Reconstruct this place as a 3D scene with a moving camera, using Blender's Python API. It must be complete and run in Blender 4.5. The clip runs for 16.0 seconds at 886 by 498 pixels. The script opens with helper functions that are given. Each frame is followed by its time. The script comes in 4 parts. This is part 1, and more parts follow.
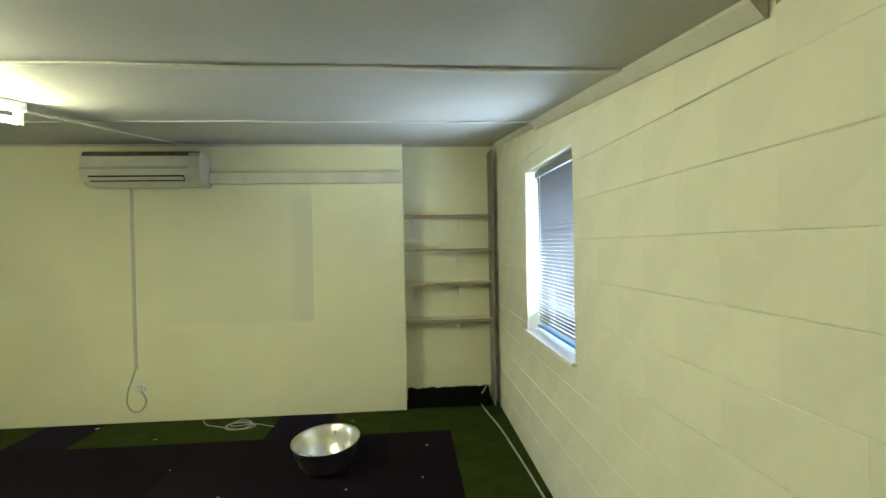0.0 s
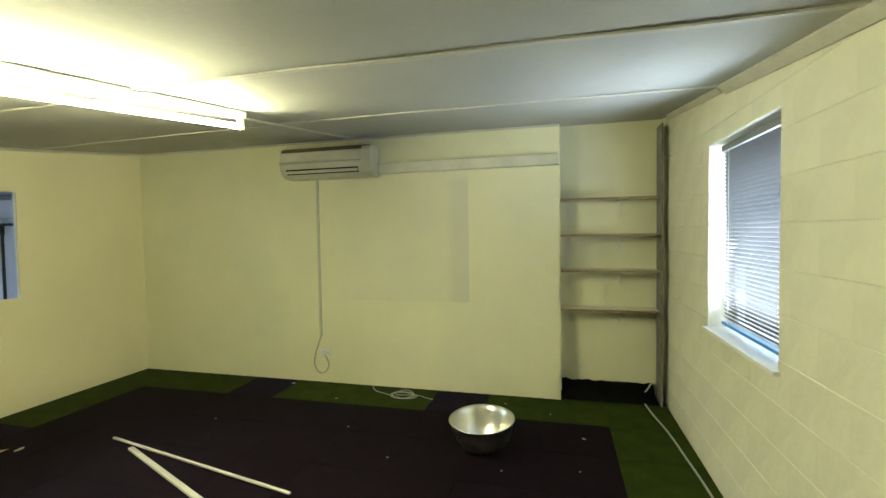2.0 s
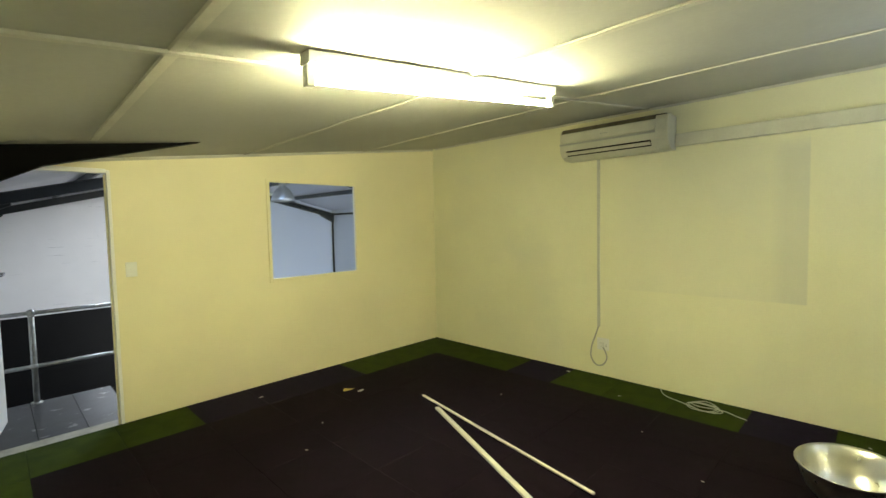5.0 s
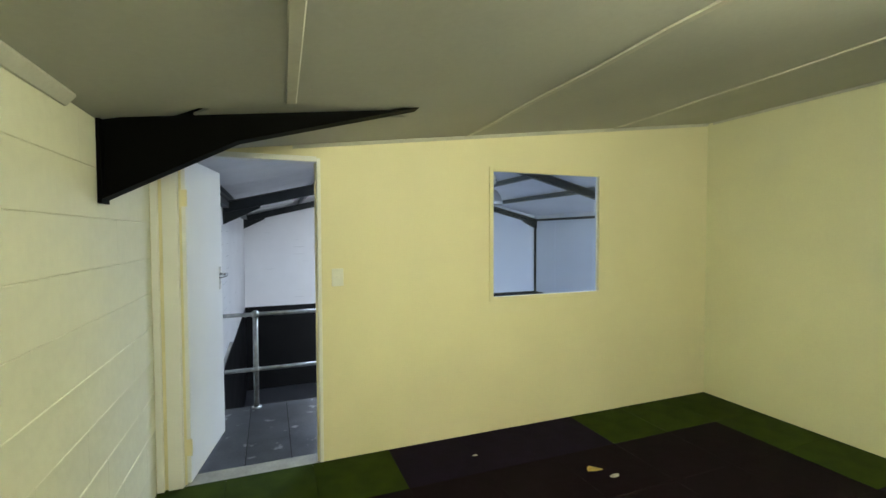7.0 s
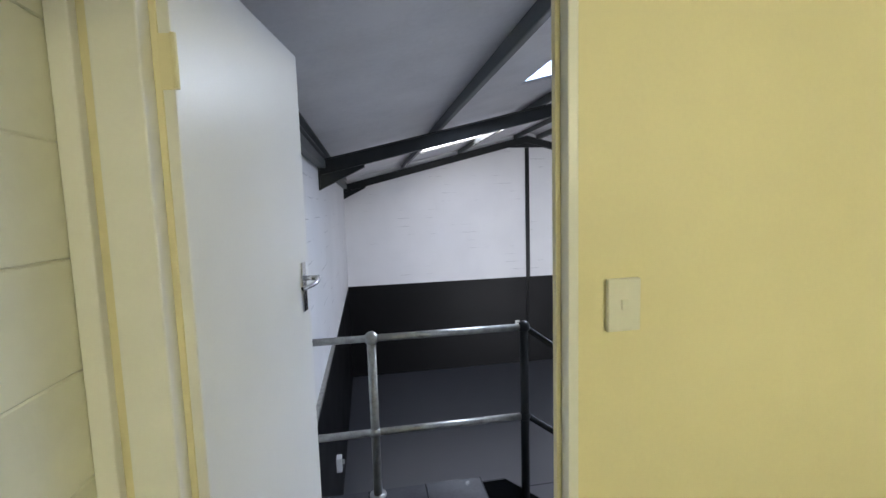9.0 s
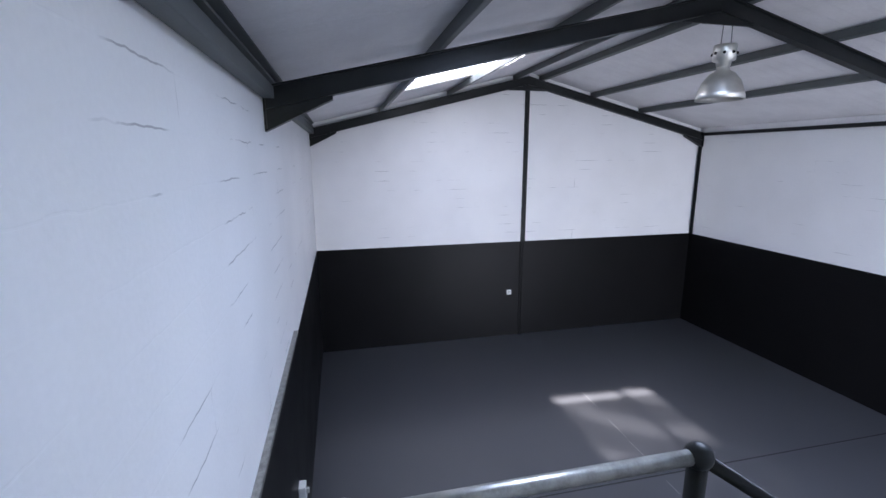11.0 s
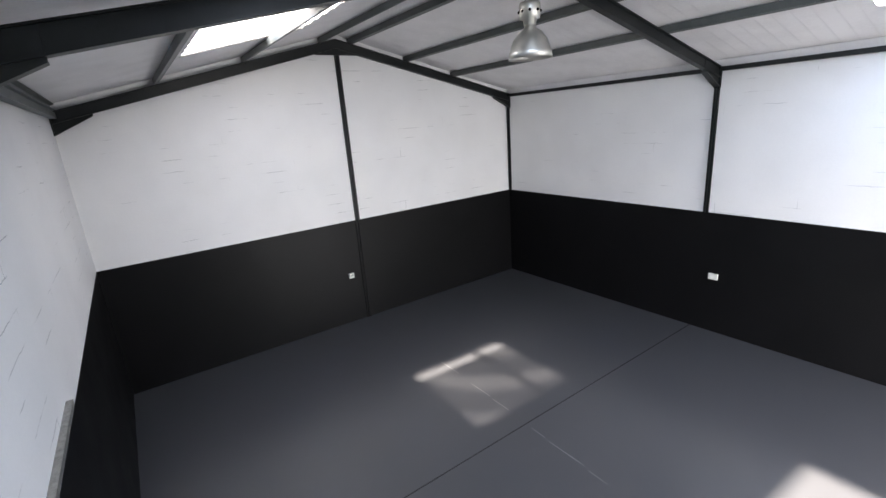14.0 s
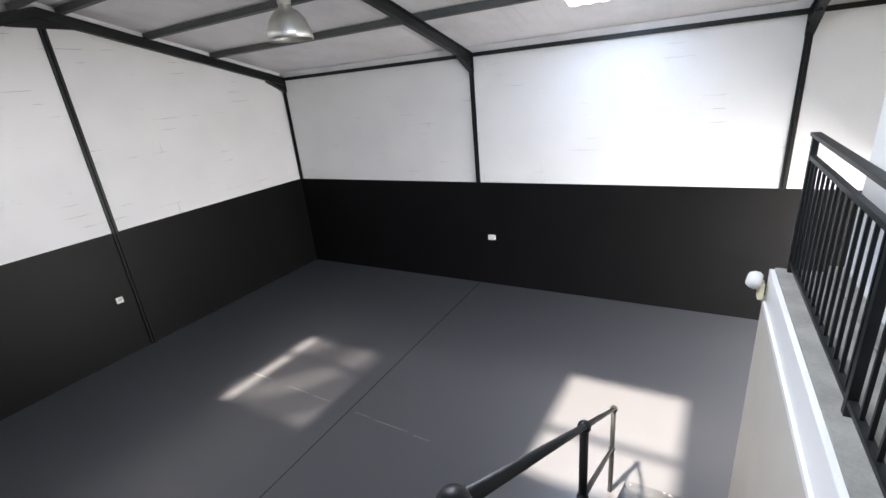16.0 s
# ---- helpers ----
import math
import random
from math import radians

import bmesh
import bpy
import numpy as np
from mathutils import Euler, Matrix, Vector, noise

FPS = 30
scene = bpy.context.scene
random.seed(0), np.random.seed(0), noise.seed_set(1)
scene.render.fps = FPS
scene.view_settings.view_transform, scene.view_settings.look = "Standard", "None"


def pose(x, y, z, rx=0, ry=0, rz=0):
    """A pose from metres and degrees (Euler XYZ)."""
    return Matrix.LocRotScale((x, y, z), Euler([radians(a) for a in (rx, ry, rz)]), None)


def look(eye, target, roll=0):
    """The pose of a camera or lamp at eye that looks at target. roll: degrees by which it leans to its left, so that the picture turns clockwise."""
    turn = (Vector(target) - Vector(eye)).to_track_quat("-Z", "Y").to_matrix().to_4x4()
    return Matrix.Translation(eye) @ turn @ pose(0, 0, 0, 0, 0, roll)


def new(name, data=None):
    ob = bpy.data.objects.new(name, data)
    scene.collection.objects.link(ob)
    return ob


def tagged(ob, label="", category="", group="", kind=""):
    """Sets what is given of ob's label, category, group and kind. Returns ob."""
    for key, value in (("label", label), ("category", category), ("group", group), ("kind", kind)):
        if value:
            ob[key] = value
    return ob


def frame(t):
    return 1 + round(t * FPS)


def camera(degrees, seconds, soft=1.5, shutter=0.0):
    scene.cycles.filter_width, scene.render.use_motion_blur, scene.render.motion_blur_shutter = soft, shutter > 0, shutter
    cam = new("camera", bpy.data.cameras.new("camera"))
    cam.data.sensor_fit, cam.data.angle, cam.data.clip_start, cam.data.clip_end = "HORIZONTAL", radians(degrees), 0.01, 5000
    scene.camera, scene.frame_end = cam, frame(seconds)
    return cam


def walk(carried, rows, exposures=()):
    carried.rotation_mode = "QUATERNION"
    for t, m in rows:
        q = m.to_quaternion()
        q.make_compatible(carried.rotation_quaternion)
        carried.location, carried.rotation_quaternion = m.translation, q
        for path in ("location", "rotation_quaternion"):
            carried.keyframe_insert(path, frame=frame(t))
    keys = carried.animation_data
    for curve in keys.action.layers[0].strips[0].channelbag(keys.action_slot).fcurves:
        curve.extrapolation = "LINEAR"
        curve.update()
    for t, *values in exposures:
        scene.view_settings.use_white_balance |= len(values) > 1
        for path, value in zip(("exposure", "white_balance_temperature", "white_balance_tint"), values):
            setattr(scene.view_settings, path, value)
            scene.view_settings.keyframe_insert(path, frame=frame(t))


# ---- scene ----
cam = camera(89.8, 16.0)
PATH = [
    (0, (4.838, 0.387, 1.581), (4.991, 2.381, 1.564), -1.1),
    (0.5, (4.825, 0.4, 1.575), (4.86, 2.399, 1.528), -1.0),
    (1, (4.803, 0.425, 1.574), (4.672, 2.419, 1.498), -0.9),
    (1.5, (4.782, 0.431, 1.579), (4.473, 2.405, 1.496), -1.0),
    (2, (4.765, 0.431, 1.579), (4.267, 2.367, 1.506), -0.9),
    (2.5, (4.741, 0.437, 1.577), (4.036, 2.307, 1.505), -0.6),
    (3, (4.702, 0.439, 1.58), (3.818, 2.231, 1.498), -0.5),
    (3.5, (4.654, 0.43, 1.573), (3.631, 2.147, 1.489), 0.1),
    (4, (4.561, 0.41, 1.574), (3.414, 2.046, 1.492), 0.3),
    (4.5, (4.453, 0.399, 1.567), (3.172, 1.931, 1.46), -0.4),
    (7, (3.027, 0.807, 1.532), (1.164, 1.531, 1.464), -0.2),
    (7.5, (2.5, 0.813, 1.526), (0.551, 1.244, 1.411), 0.7),
    (8, (1.968, 0.767, 1.519), (-0.003, 1.071, 1.36), -0.2),
    (8.5, (1.414, 0.749, 1.492), (-0.573, 0.918, 1.344), 0.1),
    (9, (0.893, 0.676, 1.473), (-1.07, 1.006, 1.278), -1.7),
    (9.5, (0.472, 0.668, 1.479), (-1.474, 1.061, 1.239), -1.9),
    (10, (0.066, 0.68, 1.485), (-1.866, 1.054, 1.129), -0.6),
    (12.5, (-1.143, 0.761, 1.526), (-2.993, 1.362, 1.064), -2.4),
    (13, (-1.184, 0.819, 1.531), (-2.973, 1.576, 1.053), -3.0),
    (13.5, (-1.203, 0.853, 1.521), (-2.904, 1.776, 1.018), -3.7),
    (14, (-1.201, 0.875, 1.511), (-2.786, 1.96, 0.954), -4.3),
    (14.5, (-1.173, 0.898, 1.527), (-2.619, 2.146, 0.933), -4.7),
    (15, (-1.16, 0.921, 1.486), (-2.436, 2.342, 0.891), -4.7),
    (15.5, (-1.111, 0.959, 1.503), (-2.215, 2.51, 0.888), -5.0),
    (16, (-1.071, 1.011, 1.485), (-2.028, 2.629, 0.8), -5.5),
]
EXPOSURE = [
    (0, 2.98, 6000, 7), (2, 3.08, 6450, 6), (4.5, 3.25, 6950, 6), (7, 3.25, 6150, 7), (8.5, 3.15, 6550, 14),
    (9.2, 3.15, 6350, 15), (10, 3.2, 5850, 19), (12.5, 3.45, 6550, 14), (16, 3.4, 7250, 13),
]
walk(cam, [(t, look(eye, target, roll)) for t, eye, target, roll in PATH], EXPOSURE)

# ---- light and air ----
world = bpy.data.worlds.new("world")
scene.world = world
world.use_nodes = True
wn = world.node_tree.nodes
sky = wn.new("ShaderNodeTexSky")
sky.sky_type = "NISHITA"
sky.sun_disc = False
SUN_WAY = Vector((1.1, 2.5, -5.5)).normalized()   # the way the sunlight travels
sky.sun_elevation = math.asin(-SUN_WAY.z)
sky.sun_rotation = math.atan2(-SUN_WAY.x, -SUN_WAY.y)
wn["Background"].inputs["Strength"].default_value = 0.12
world.node_tree.links.new(sky.outputs["Color"], wn["Background"].inputs["Color"])

sun = new("sun", bpy.data.lights.new("sun", "SUN"))
sun.data.energy = 5.0
sun.data.angle = radians(2.0)
sun.data.color = (1.0, 0.93, 0.82)
sun.rotation_euler = SUN_WAY.to_track_quat("-Z", "Y").to_euler()


def area_light(name, eye, target, sx, sy, watts, colour):
    lamp = new(name, bpy.data.lights.new(name, "AREA"))
    lamp.data.shape, lamp.data.size, lamp.data.size_y = "RECTANGLE", sx, sy
    lamp.data.energy, lamp.data.color = watts, colour
    lamp.matrix_world = look(eye, target)
    return lamp


EX_DOOR = 3.0
SKY_BLUE = (0.42, 0.63, 1.0)
area_light("skylight_west", (-7.5, 2.6, 2.60), (-7.3, 3.0, 0), 1.7, 1.6, 1.5, SKY_BLUE)
area_light("skylight_middle", (-2.65, 3.15, 2.72), (-2.5, 3.6, 0), 1.3, 1.6, 20, (0.70, 0.82, 1.0))
area_light("skylight_north", (-2.3, 8.1, 2.20), (-2.2, 7.9, 0), 1.2, 0.8, 4, SKY_BLUE)
area_light("doorway_daylight", (EX_DOOR - 0.45, 7.1, -1.35), (-1.0, 7.4, -5.2), 3.2, 2.2, 85, (0.92, 0.95, 1.0))
area_light("window_daylight", (5.855, 3.13, 1.52), (4.0, 3.13, 1.9), 1.1, 0.9, 6.5, (0.72, 0.84, 1.0))


# ---- materials ----
def material(name, base, rough=0.6, metal=0.0, vary=0.12, scale=6.0, bump=0.1, fine=60.0, dark=None, spec=0.5, rvar=0.08):
    """A surface with stains at one scale and grain at another."""
    m = bpy.data.materials.new(name)
    m.use_nodes = True
    n, l = m.node_tree.nodes, m.node_tree.links
    b = n["Principled BSDF"]
    b.inputs["Roughness"].default_value = rough
    b.inputs["Metallic"].default_value = metal
    b.inputs["Specular IOR Level"].default_value = spec
    co = n.new("ShaderNodeTexCoord")
    big = n.new("ShaderNodeTexNoise")
    big.inputs["Scale"].default_value = scale
    big.inputs["Detail"].default_value = 5
    small = n.new("ShaderNodeTexNoise")
    small.inputs["Scale"].default_value = fine
    small.inputs["Detail"].default_value = 3
    for t in (big, small):
        l.new(co.outputs["Object"], t.inputs["Vector"])
    mix = n.new("ShaderNodeMix")
    mix.data_type = "RGBA"
    dark = dark or tuple(c * (1 - vary) for c in base)
    mix.inputs["A"].default_value = (*dark, 1)
    mix.inputs["B"].default_value = (*base, 1)
    ramp = n.new("ShaderNodeMapRange")
    ramp.inputs["From Min"].default_value, ramp.inputs["From Max"].default_value = 0.35, 0.62
    add = n.new("ShaderNodeMath")
    add.operation = "MULTIPLY_ADD"
    add.inputs[1].default_value = 0.3
    l.new(small.outputs["Fac"], add.inputs[0])
    half = n.new("ShaderNodeMath")
    half.operation = "MULTIPLY_ADD"
    half.inputs[1].default_value, half.inputs[2].default_value = 0.85, -0.07
    l.new(big.outputs["Fac"], half.inputs[0])
    l.new(half.outputs[0], add.inputs[2])
    l.new(add.outputs[0], ramp.inputs["Value"])
    l.new(ramp.outputs["Result"], mix.inputs["Factor"])
    l.new(mix.outputs["Result"], b.inputs["Base Color"])
    rr = n.new("ShaderNodeMapRange")
    rr.inputs["To Min"].default_value, rr.inputs["To Max"].default_value = max(0.02, rough - rvar), min(1, rough + rvar)
    l.new(big.outputs["Fac"], rr.inputs["Value"])
    l.new(rr.outputs["Result"], b.inputs["Roughness"])
    if bump:
        bp = n.new("ShaderNodeBump")
        bp.inputs["Strength"].default_value, bp.inputs["Distance"].default_value = bump, 0.01
        l.new(add.outputs[0], bp.inputs["Height"])
        l.new(bp.outputs["Normal"], b.inputs["Normal"])
    return m


def plain_noise(m, scale, low, high, detail=4):
    """A mask from 0 to 1 out of a noise, in the material m."""
    n, l = m.node_tree.nodes, m.node_tree.links
    co = n.new("ShaderNodeTexCoord")
    t = n.new("ShaderNodeTexNoise")
    t.inputs["Scale"].default_value, t.inputs["Detail"].default_value = scale, detail
    l.new(co.outputs["Object"], t.inputs["Vector"])
    r = n.new("ShaderNodeMapRange")
    r.inputs["From Min"].default_value, r.inputs["From Max"].default_value = low, high
    l.new(t.outputs["Fac"], r.inputs["Value"])
    return r.outputs["Result"]


def add_stain(m, mask, colour, amount=1.0):
    """Lays a stain of its own shape over the base colour of m."""
    n, l = m.node_tree.nodes, m.node_tree.links
    b = n["Principled BSDF"]
    old = b.inputs["Base Color"].links[0].from_socket
    mix = n.new("ShaderNodeMix")
    mix.data_type = "RGBA"
    k = n.new("ShaderNodeMath")
    k.operation, k.use_clamp = "MULTIPLY", True
    k.inputs[1].default_value = amount
    l.new(mask, k.inputs[0])
    l.new(k.outputs[0], mix.inputs["Factor"])
    l.new(old, mix.inputs["A"])
    mix.inputs["B"].default_value = (*colour, 1)
    l.new(mix.outputs["Result"], b.inputs["Base Color"])


def add_block_cracks(m, rot, low=0.53, amount=0.8):
    """Hairline cracks that follow the joints of the blockwork here and there."""
    n, l = m.node_tree.nodes, m.node_tree.links
    co = n.new("ShaderNodeTexCoord")
    mp = n.new("ShaderNodeMapping")
    mp.inputs["Rotation"].default_value = rot
    wob = n.new("ShaderNodeTexNoise")
    wob.inputs["Scale"].default_value = 9
    sc = n.new("ShaderNodeVectorMath")
    sc.operation = "MULTIPLY_ADD"
    sc.inputs[1].default_value = (0.03, 0.03, 0.03)
    l.new(co.outputs["Object"], wob.inputs["Vector"])
    l.new(wob.outputs["Color"], sc.inputs[0])
    l.new(co.outputs["Object"], sc.inputs[2])
    l.new(sc.outputs[0], mp.inputs["Vector"])
    br = n.new("ShaderNodeTexBrick")
    br.inputs["Scale"].default_value = 1.0
    br.inputs["Brick Width"].default_value, br.inputs["Row Height"].default_value = 2.4, 0.2
    br.inputs["Mortar Size"].default_value, br.inputs["Mortar Smooth"].default_value = 0.005, 0.6
    l.new(mp.outputs[0], br.inputs["Vector"])
    k = n.new("ShaderNodeMath")
    k.operation = "MULTIPLY"
    l.new(br.outputs["Fac"], k.inputs[0])
    l.new(plain_noise(m, 1.7, low, low + 0.08, 6), k.inputs[1])
    add_stain(m, k.outputs[0], (0.16, 0.16, 0.17), amount)
    b = n["Principled BSDF"]
    bp = n.new("ShaderNodeBump")
    bp.invert = True
    bp.inputs["Strength"].default_value, bp.inputs["Distance"].default_value = 0.12, 0.006
    l.new(br.outputs["Fac"], bp.inputs["Height"])
    l.new(b.inputs["Normal"].links[0].from_socket, bp.inputs["Normal"])
    l.new(bp.outputs["Normal"], b.inputs["Normal"])


M_board = material("painted_board", (0.79, 0.73, 0.50), 0.55, vary=0.05, scale=1.5, bump=0.05, fine=90)
M_acwall = material("painted_board_north", (0.79, 0.77, 0.545), 0.55, vary=0.07, scale=1.2, bump=0.05, fine=90)
M_block = material("painted_block", (0.75, 0.74, 0.61), 0.55, vary=0.08, scale=2.5, bump=0.55, fine=22)
M_ceiling = material("ceiling_board", (0.50, 0.50, 0.47), 0.7, vary=0.10, scale=1.3, bump=0.06, fine=40)
M_strip = material("cover_strip", (0.58, 0.57, 0.51), 0.5, vary=0.15, scale=5, bump=0.05)
M_white = material("white_gloss_paint", (0.80, 0.80, 0.79), 0.35, vary=0.04, scale=3, bump=0.03, fine=120)
M_plastic = material("white_plastic", (0.78, 0.78, 0.74), 0.35, vary=0.06, scale=9, bump=0.02)
M_grey_plastic = material("grey_plastic", (0.42, 0.43, 0.40), 0.4, vary=0.1, scale=8, bump=0.02)
M_conduit = material("painted_conduit", (0.55, 0.55, 0.48), 0.45, vary=0.12, scale=6, bump=0.03)
# Near-black for the rafter foot, dark openings and the shade above the ceiling.
M_dark = material("near_black_paint_and_shade", (0.0007, 0.0007, 0.0007), 0.7, vary=0.3, scale=9, bump=0.05, spec=0.06)
M_steel_black = material("black_painted_steel", (0.010, 0.012, 0.0125), 0.42, vary=0.35, scale=5, bump=0.08, spec=0.3)
M_steel_green = material("dark_grey_painted_purlin", (0.085, 0.095, 0.095), 0.45, vary=0.25, scale=4, bump=0.06)
M_galv = material("galvanised_pipe", (0.42, 0.42, 0.39), 0.38, metal=0.85, vary=0.35, scale=22, bump=0.12, fine=140)
M_chrome = material("chrome", (0.72, 0.72, 0.72), 0.15, metal=1.0, vary=0.08, scale=20, bump=0.0)
M_alu = material("spun_aluminium", (0.74, 0.73, 0.66), 0.30, metal=1.0, vary=0.10, scale=14, bump=0.0, fine=120)
M_aged = material("yellowed_white_plastic", (0.64, 0.63, 0.52), 0.4, vary=0.12, scale=5, bump=0.03)
M_grime = material("dusty_brown_plastic", (0.16, 0.14, 0.09), 0.6, vary=0.4, scale=12, bump=0.1)
M_satin = material("satin_aluminium", (0.66, 0.65, 0.60), 0.45, metal=1.0, vary=0.12, scale=14, bump=0.0, fine=120)
M_scratch = material("pale_scratch", (0.24, 0.24, 0.25), 0.5, vary=0.3, scale=20, bump=0.0)
M_wood = material("raw_chipboard_edge", (0.36, 0.26, 0.14), 0.6, vary=0.35, scale=25, bump=0.15)
M_shelf = material("painted_shelf_board", (0.68, 0.66, 0.52), 0.5, vary=0.1, scale=5, bump=0.05)
M_carpet_dark = material("dark_purple_carpet", (0.0078, 0.0036, 0.0074), 0.95, vary=0.45, scale=7, bump=0.6, fine=260, spec=0.1)
M_carpet_violet = material("violet_carpet", (0.010, 0.006, 0.018), 0.95, vary=0.35, scale=7, bump=0.6, fine=260, spec=0.1)
M_carpet_green = material("green_carpet", (0.030, 0.048, 0.005), 0.95, vary=0.35, scale=6, bump=0.6, fine=260, spec=0.1)
M_cloth = material("black_cloth", (0.008, 0.008, 0.008), 0.95, vary=0.3, scale=12, bump=0.5, spec=0.1)
M_wall_n = material("white_block_north", (0.78, 0.78, 0.78), 0.6, vary=0.05, scale=1.2, bump=0.25, fine=40)
M_wall_s = material("white_block_south", (0.76, 0.76, 0.76), 0.6, vary=0.07, scale=1.2, bump=0.25, fine=40)
M_wall_w = material("white_block_gable", (0.78, 0.78, 0.78), 0.6, vary=0.05, scale=1.2, bump=0.25, fine=40)
add_block_cracks(M_wall_n, (radians(90), 0, 0), 0.60, 0.45)
add_block_cracks(M_wall_s, (radians(90), 0, 0), 0.56, 0.6)
add_block_cracks(M_wall_w, (0, radians(90), radians(90)), 0.56, 0.6)
M_dado = material("black_dado_paint", (0.0055, 0.0055, 0.006), 0.45, vary=0.2, scale=1.5, bump=0.15, fine=30, spec=0.15)
M_floor_w = material("dark_grey_floor_paint", (0.050, 0.052, 0.059), 0.30, vary=0.02, scale=0.25, bump=0.0, fine=120, spec=1.0, rvar=0.0)
M_joint = material("floor_joint_sealant", (0.018, 0.018, 0.02), 0.6, vary=0.3, scale=10, bump=0.1)
M_sheet = material("white_roof_sheet", (0.80, 0.79, 0.80), 0.45, vary=0.12, scale=2.0, bump=0.0, fine=30)
M_chequer = material("chequer_plate", (0.10, 0.105, 0.115), 0.33, metal=0.6, vary=0.35, scale=6, bump=0.15)
add_stain(M_chequer, plain_noise(M_chequer, 8, 0.62, 0.68, 6), (0.45, 0.45, 0.45), 0.6)
M_concrete = material("bare_concrete", (0.33, 0.32, 0.29), 0.8, vary=0.3, scale=5, bump=0.4)
M_yard = material("yard_asphalt", (0.05, 0.05, 0.05), 0.9, vary=0.3, scale=3, bump=0.3)
M_beige = material("beige_plaster", (0.56, 0.53, 0.47), 0.6, vary=0.08, scale=1.5, bump=0.1)
M_rod = material("white_pvc_strip", (0.66, 0.65, 0.56), 0.4, vary=0.12, scale=9, bump=0.03)
M_cable = material("white_cable", (0.42, 0.42, 0.37), 0.5, vary=0.15, scale=12, bump=0.02)
M_debris = material("pale_debris", (0.55, 0.53, 0.47), 0.8, vary=0.4, scale=40, bump=0.3)
M_yellow = material("yellow_debris", (0.55, 0.42, 0.10), 0.7, vary=0.3, scale=40, bump=0.2)
M_blind = material("aluminium_blind_slat", (0.17, 0.17, 0.18), 0.4, vary=0.1, scale=6, bump=0.0)
M_bluefilm = material("blue_protective_film", (0.12, 0.35, 0.75), 0.4, vary=0.1, scale=20, bump=0.0)
M_rust = material("rusty_grey_post", (0.26, 0.255, 0.22), 0.6, vary=0.45, scale=9, bump=0.2)
add_stain(M_acwall, plain_noise(M_acwall, 0.9, 0.55, 0.75, 3), (0.60, 0.61, 0.52), 0.35)


def box_mask(m, x0, x1, z0, z1, soft):
    """A soft-edged upright rectangle in the plane of a wall."""
    n, l = m.node_tree.nodes, m.node_tree.links
    co = n.new("ShaderNodeTexCoord")
    sp = n.new("ShaderNodeSeparateXYZ")
    l.new(co.outputs["Object"], sp.inputs[0])
    out = None
    for axis, a, b in (("X", x0 - soft, x0), ("X", x1 + 0.01, x1), ("Z", z0 - 0.01, z0), ("Z", z1 + soft, z1)):
        r = n.new("ShaderNodeMapRange")
        r.inputs["From Min"].default_value, r.inputs["From Max"].default_value = a, b
        l.new(sp.outputs[axis], r.inputs["Value"])
        if out is None:
            out = r.outputs[0]
        else:
            k = n.new("ShaderNodeMath")
            k.operation = "MULTIPLY"
            l.new(out, k.inputs[0])
            l.new(r.outputs[0], k.inputs[1])
            out = k.outputs[0]
    return out


add_stain(M_acwall, box_mask(M_acwall, 3.80, 3.93, 0.90, 2.05, 0.10), (0.50, 0.50, 0.44), 0.35)
add_stain(M_acwall, box_mask(M_acwall, 2.75, 3.93, 0.90, 2.05, 0.30), (0.60, 0.60, 0.50), 0.25)


def glass(name, tint=(1, 1, 1), rough=0.0, alpha=0.08):
    m = bpy.data.materials.new(name)
    m.use_nodes = True
    n, l = m.node_tree.nodes, m.node_tree.links
    n.remove(n["Principled BSDF"])
    tr, gl, mx = n.new("ShaderNodeBsdfTransparent"), n.new("ShaderNodeBsdfGlossy"), n.new("ShaderNodeMixShader")
    tr.inputs["Color"].default_value = (*tint, 1)
    gl.inputs["Roughness"].default_value = rough
    mx.inputs[0].default_value = 0.05
    l.new(tr.outputs[0], mx.inputs[1])
    l.new(gl.outputs[0], mx.inputs[2])
    l.new(mx.outputs[0], n["Material Output"].inputs["Surface"])
    return m


M_glass = glass("window_glass", (0.93, 0.96, 0.97))
M_glass_inner = glass("blue_tinted_interior_glass", (0.80, 0.87, 0.98))
M_sky_clear = glass("clear_roof_sheet", (0.9, 0.92, 0.95))


def dirty_sheet(name, share, milk=0.8):
    """A weathered translucent roof sheet: part clear, part milky."""
    m = bpy.data.materials.new(name)
    m.use_nodes = True
    n, l = m.node_tree.nodes, m.node_tree.links
    n.remove(n["Principled BSDF"])
    tr, ml, mx = n.new("ShaderNodeBsdfTransparent"), n.new("ShaderNodeBsdfTranslucent"), n.new("ShaderNodeMixShader")
    ml.inputs["Color"].default_value = (milk, milk, milk, 1)
    wave = n.new("ShaderNodeTexNoise")
    wave.inputs["Scale"].default_value = 3.0
    co = n.new("ShaderNodeTexCoord")
    l.new(co.outputs["Object"], wave.inputs["Vector"])
    r = n.new("ShaderNodeMapRange")
    r.inputs["From Min"].default_value, r.inputs["From Max"].default_value = 0.35, 0.65
    r.inputs["To Min"].default_value, r.inputs["To Max"].default_value = 1 - share * 1.6, 1 - share * 0.4
    l.new(wave.outputs["Fac"], r.inputs["Value"])
    l.new(r.outputs[0], mx.inputs[0])
    l.new(tr.outputs[0], mx.inputs[1])
    l.new(ml.outputs[0], mx.inputs[2])
    l.new(mx.outputs[0], n["Material Output"].inputs["Surface"])
    return m


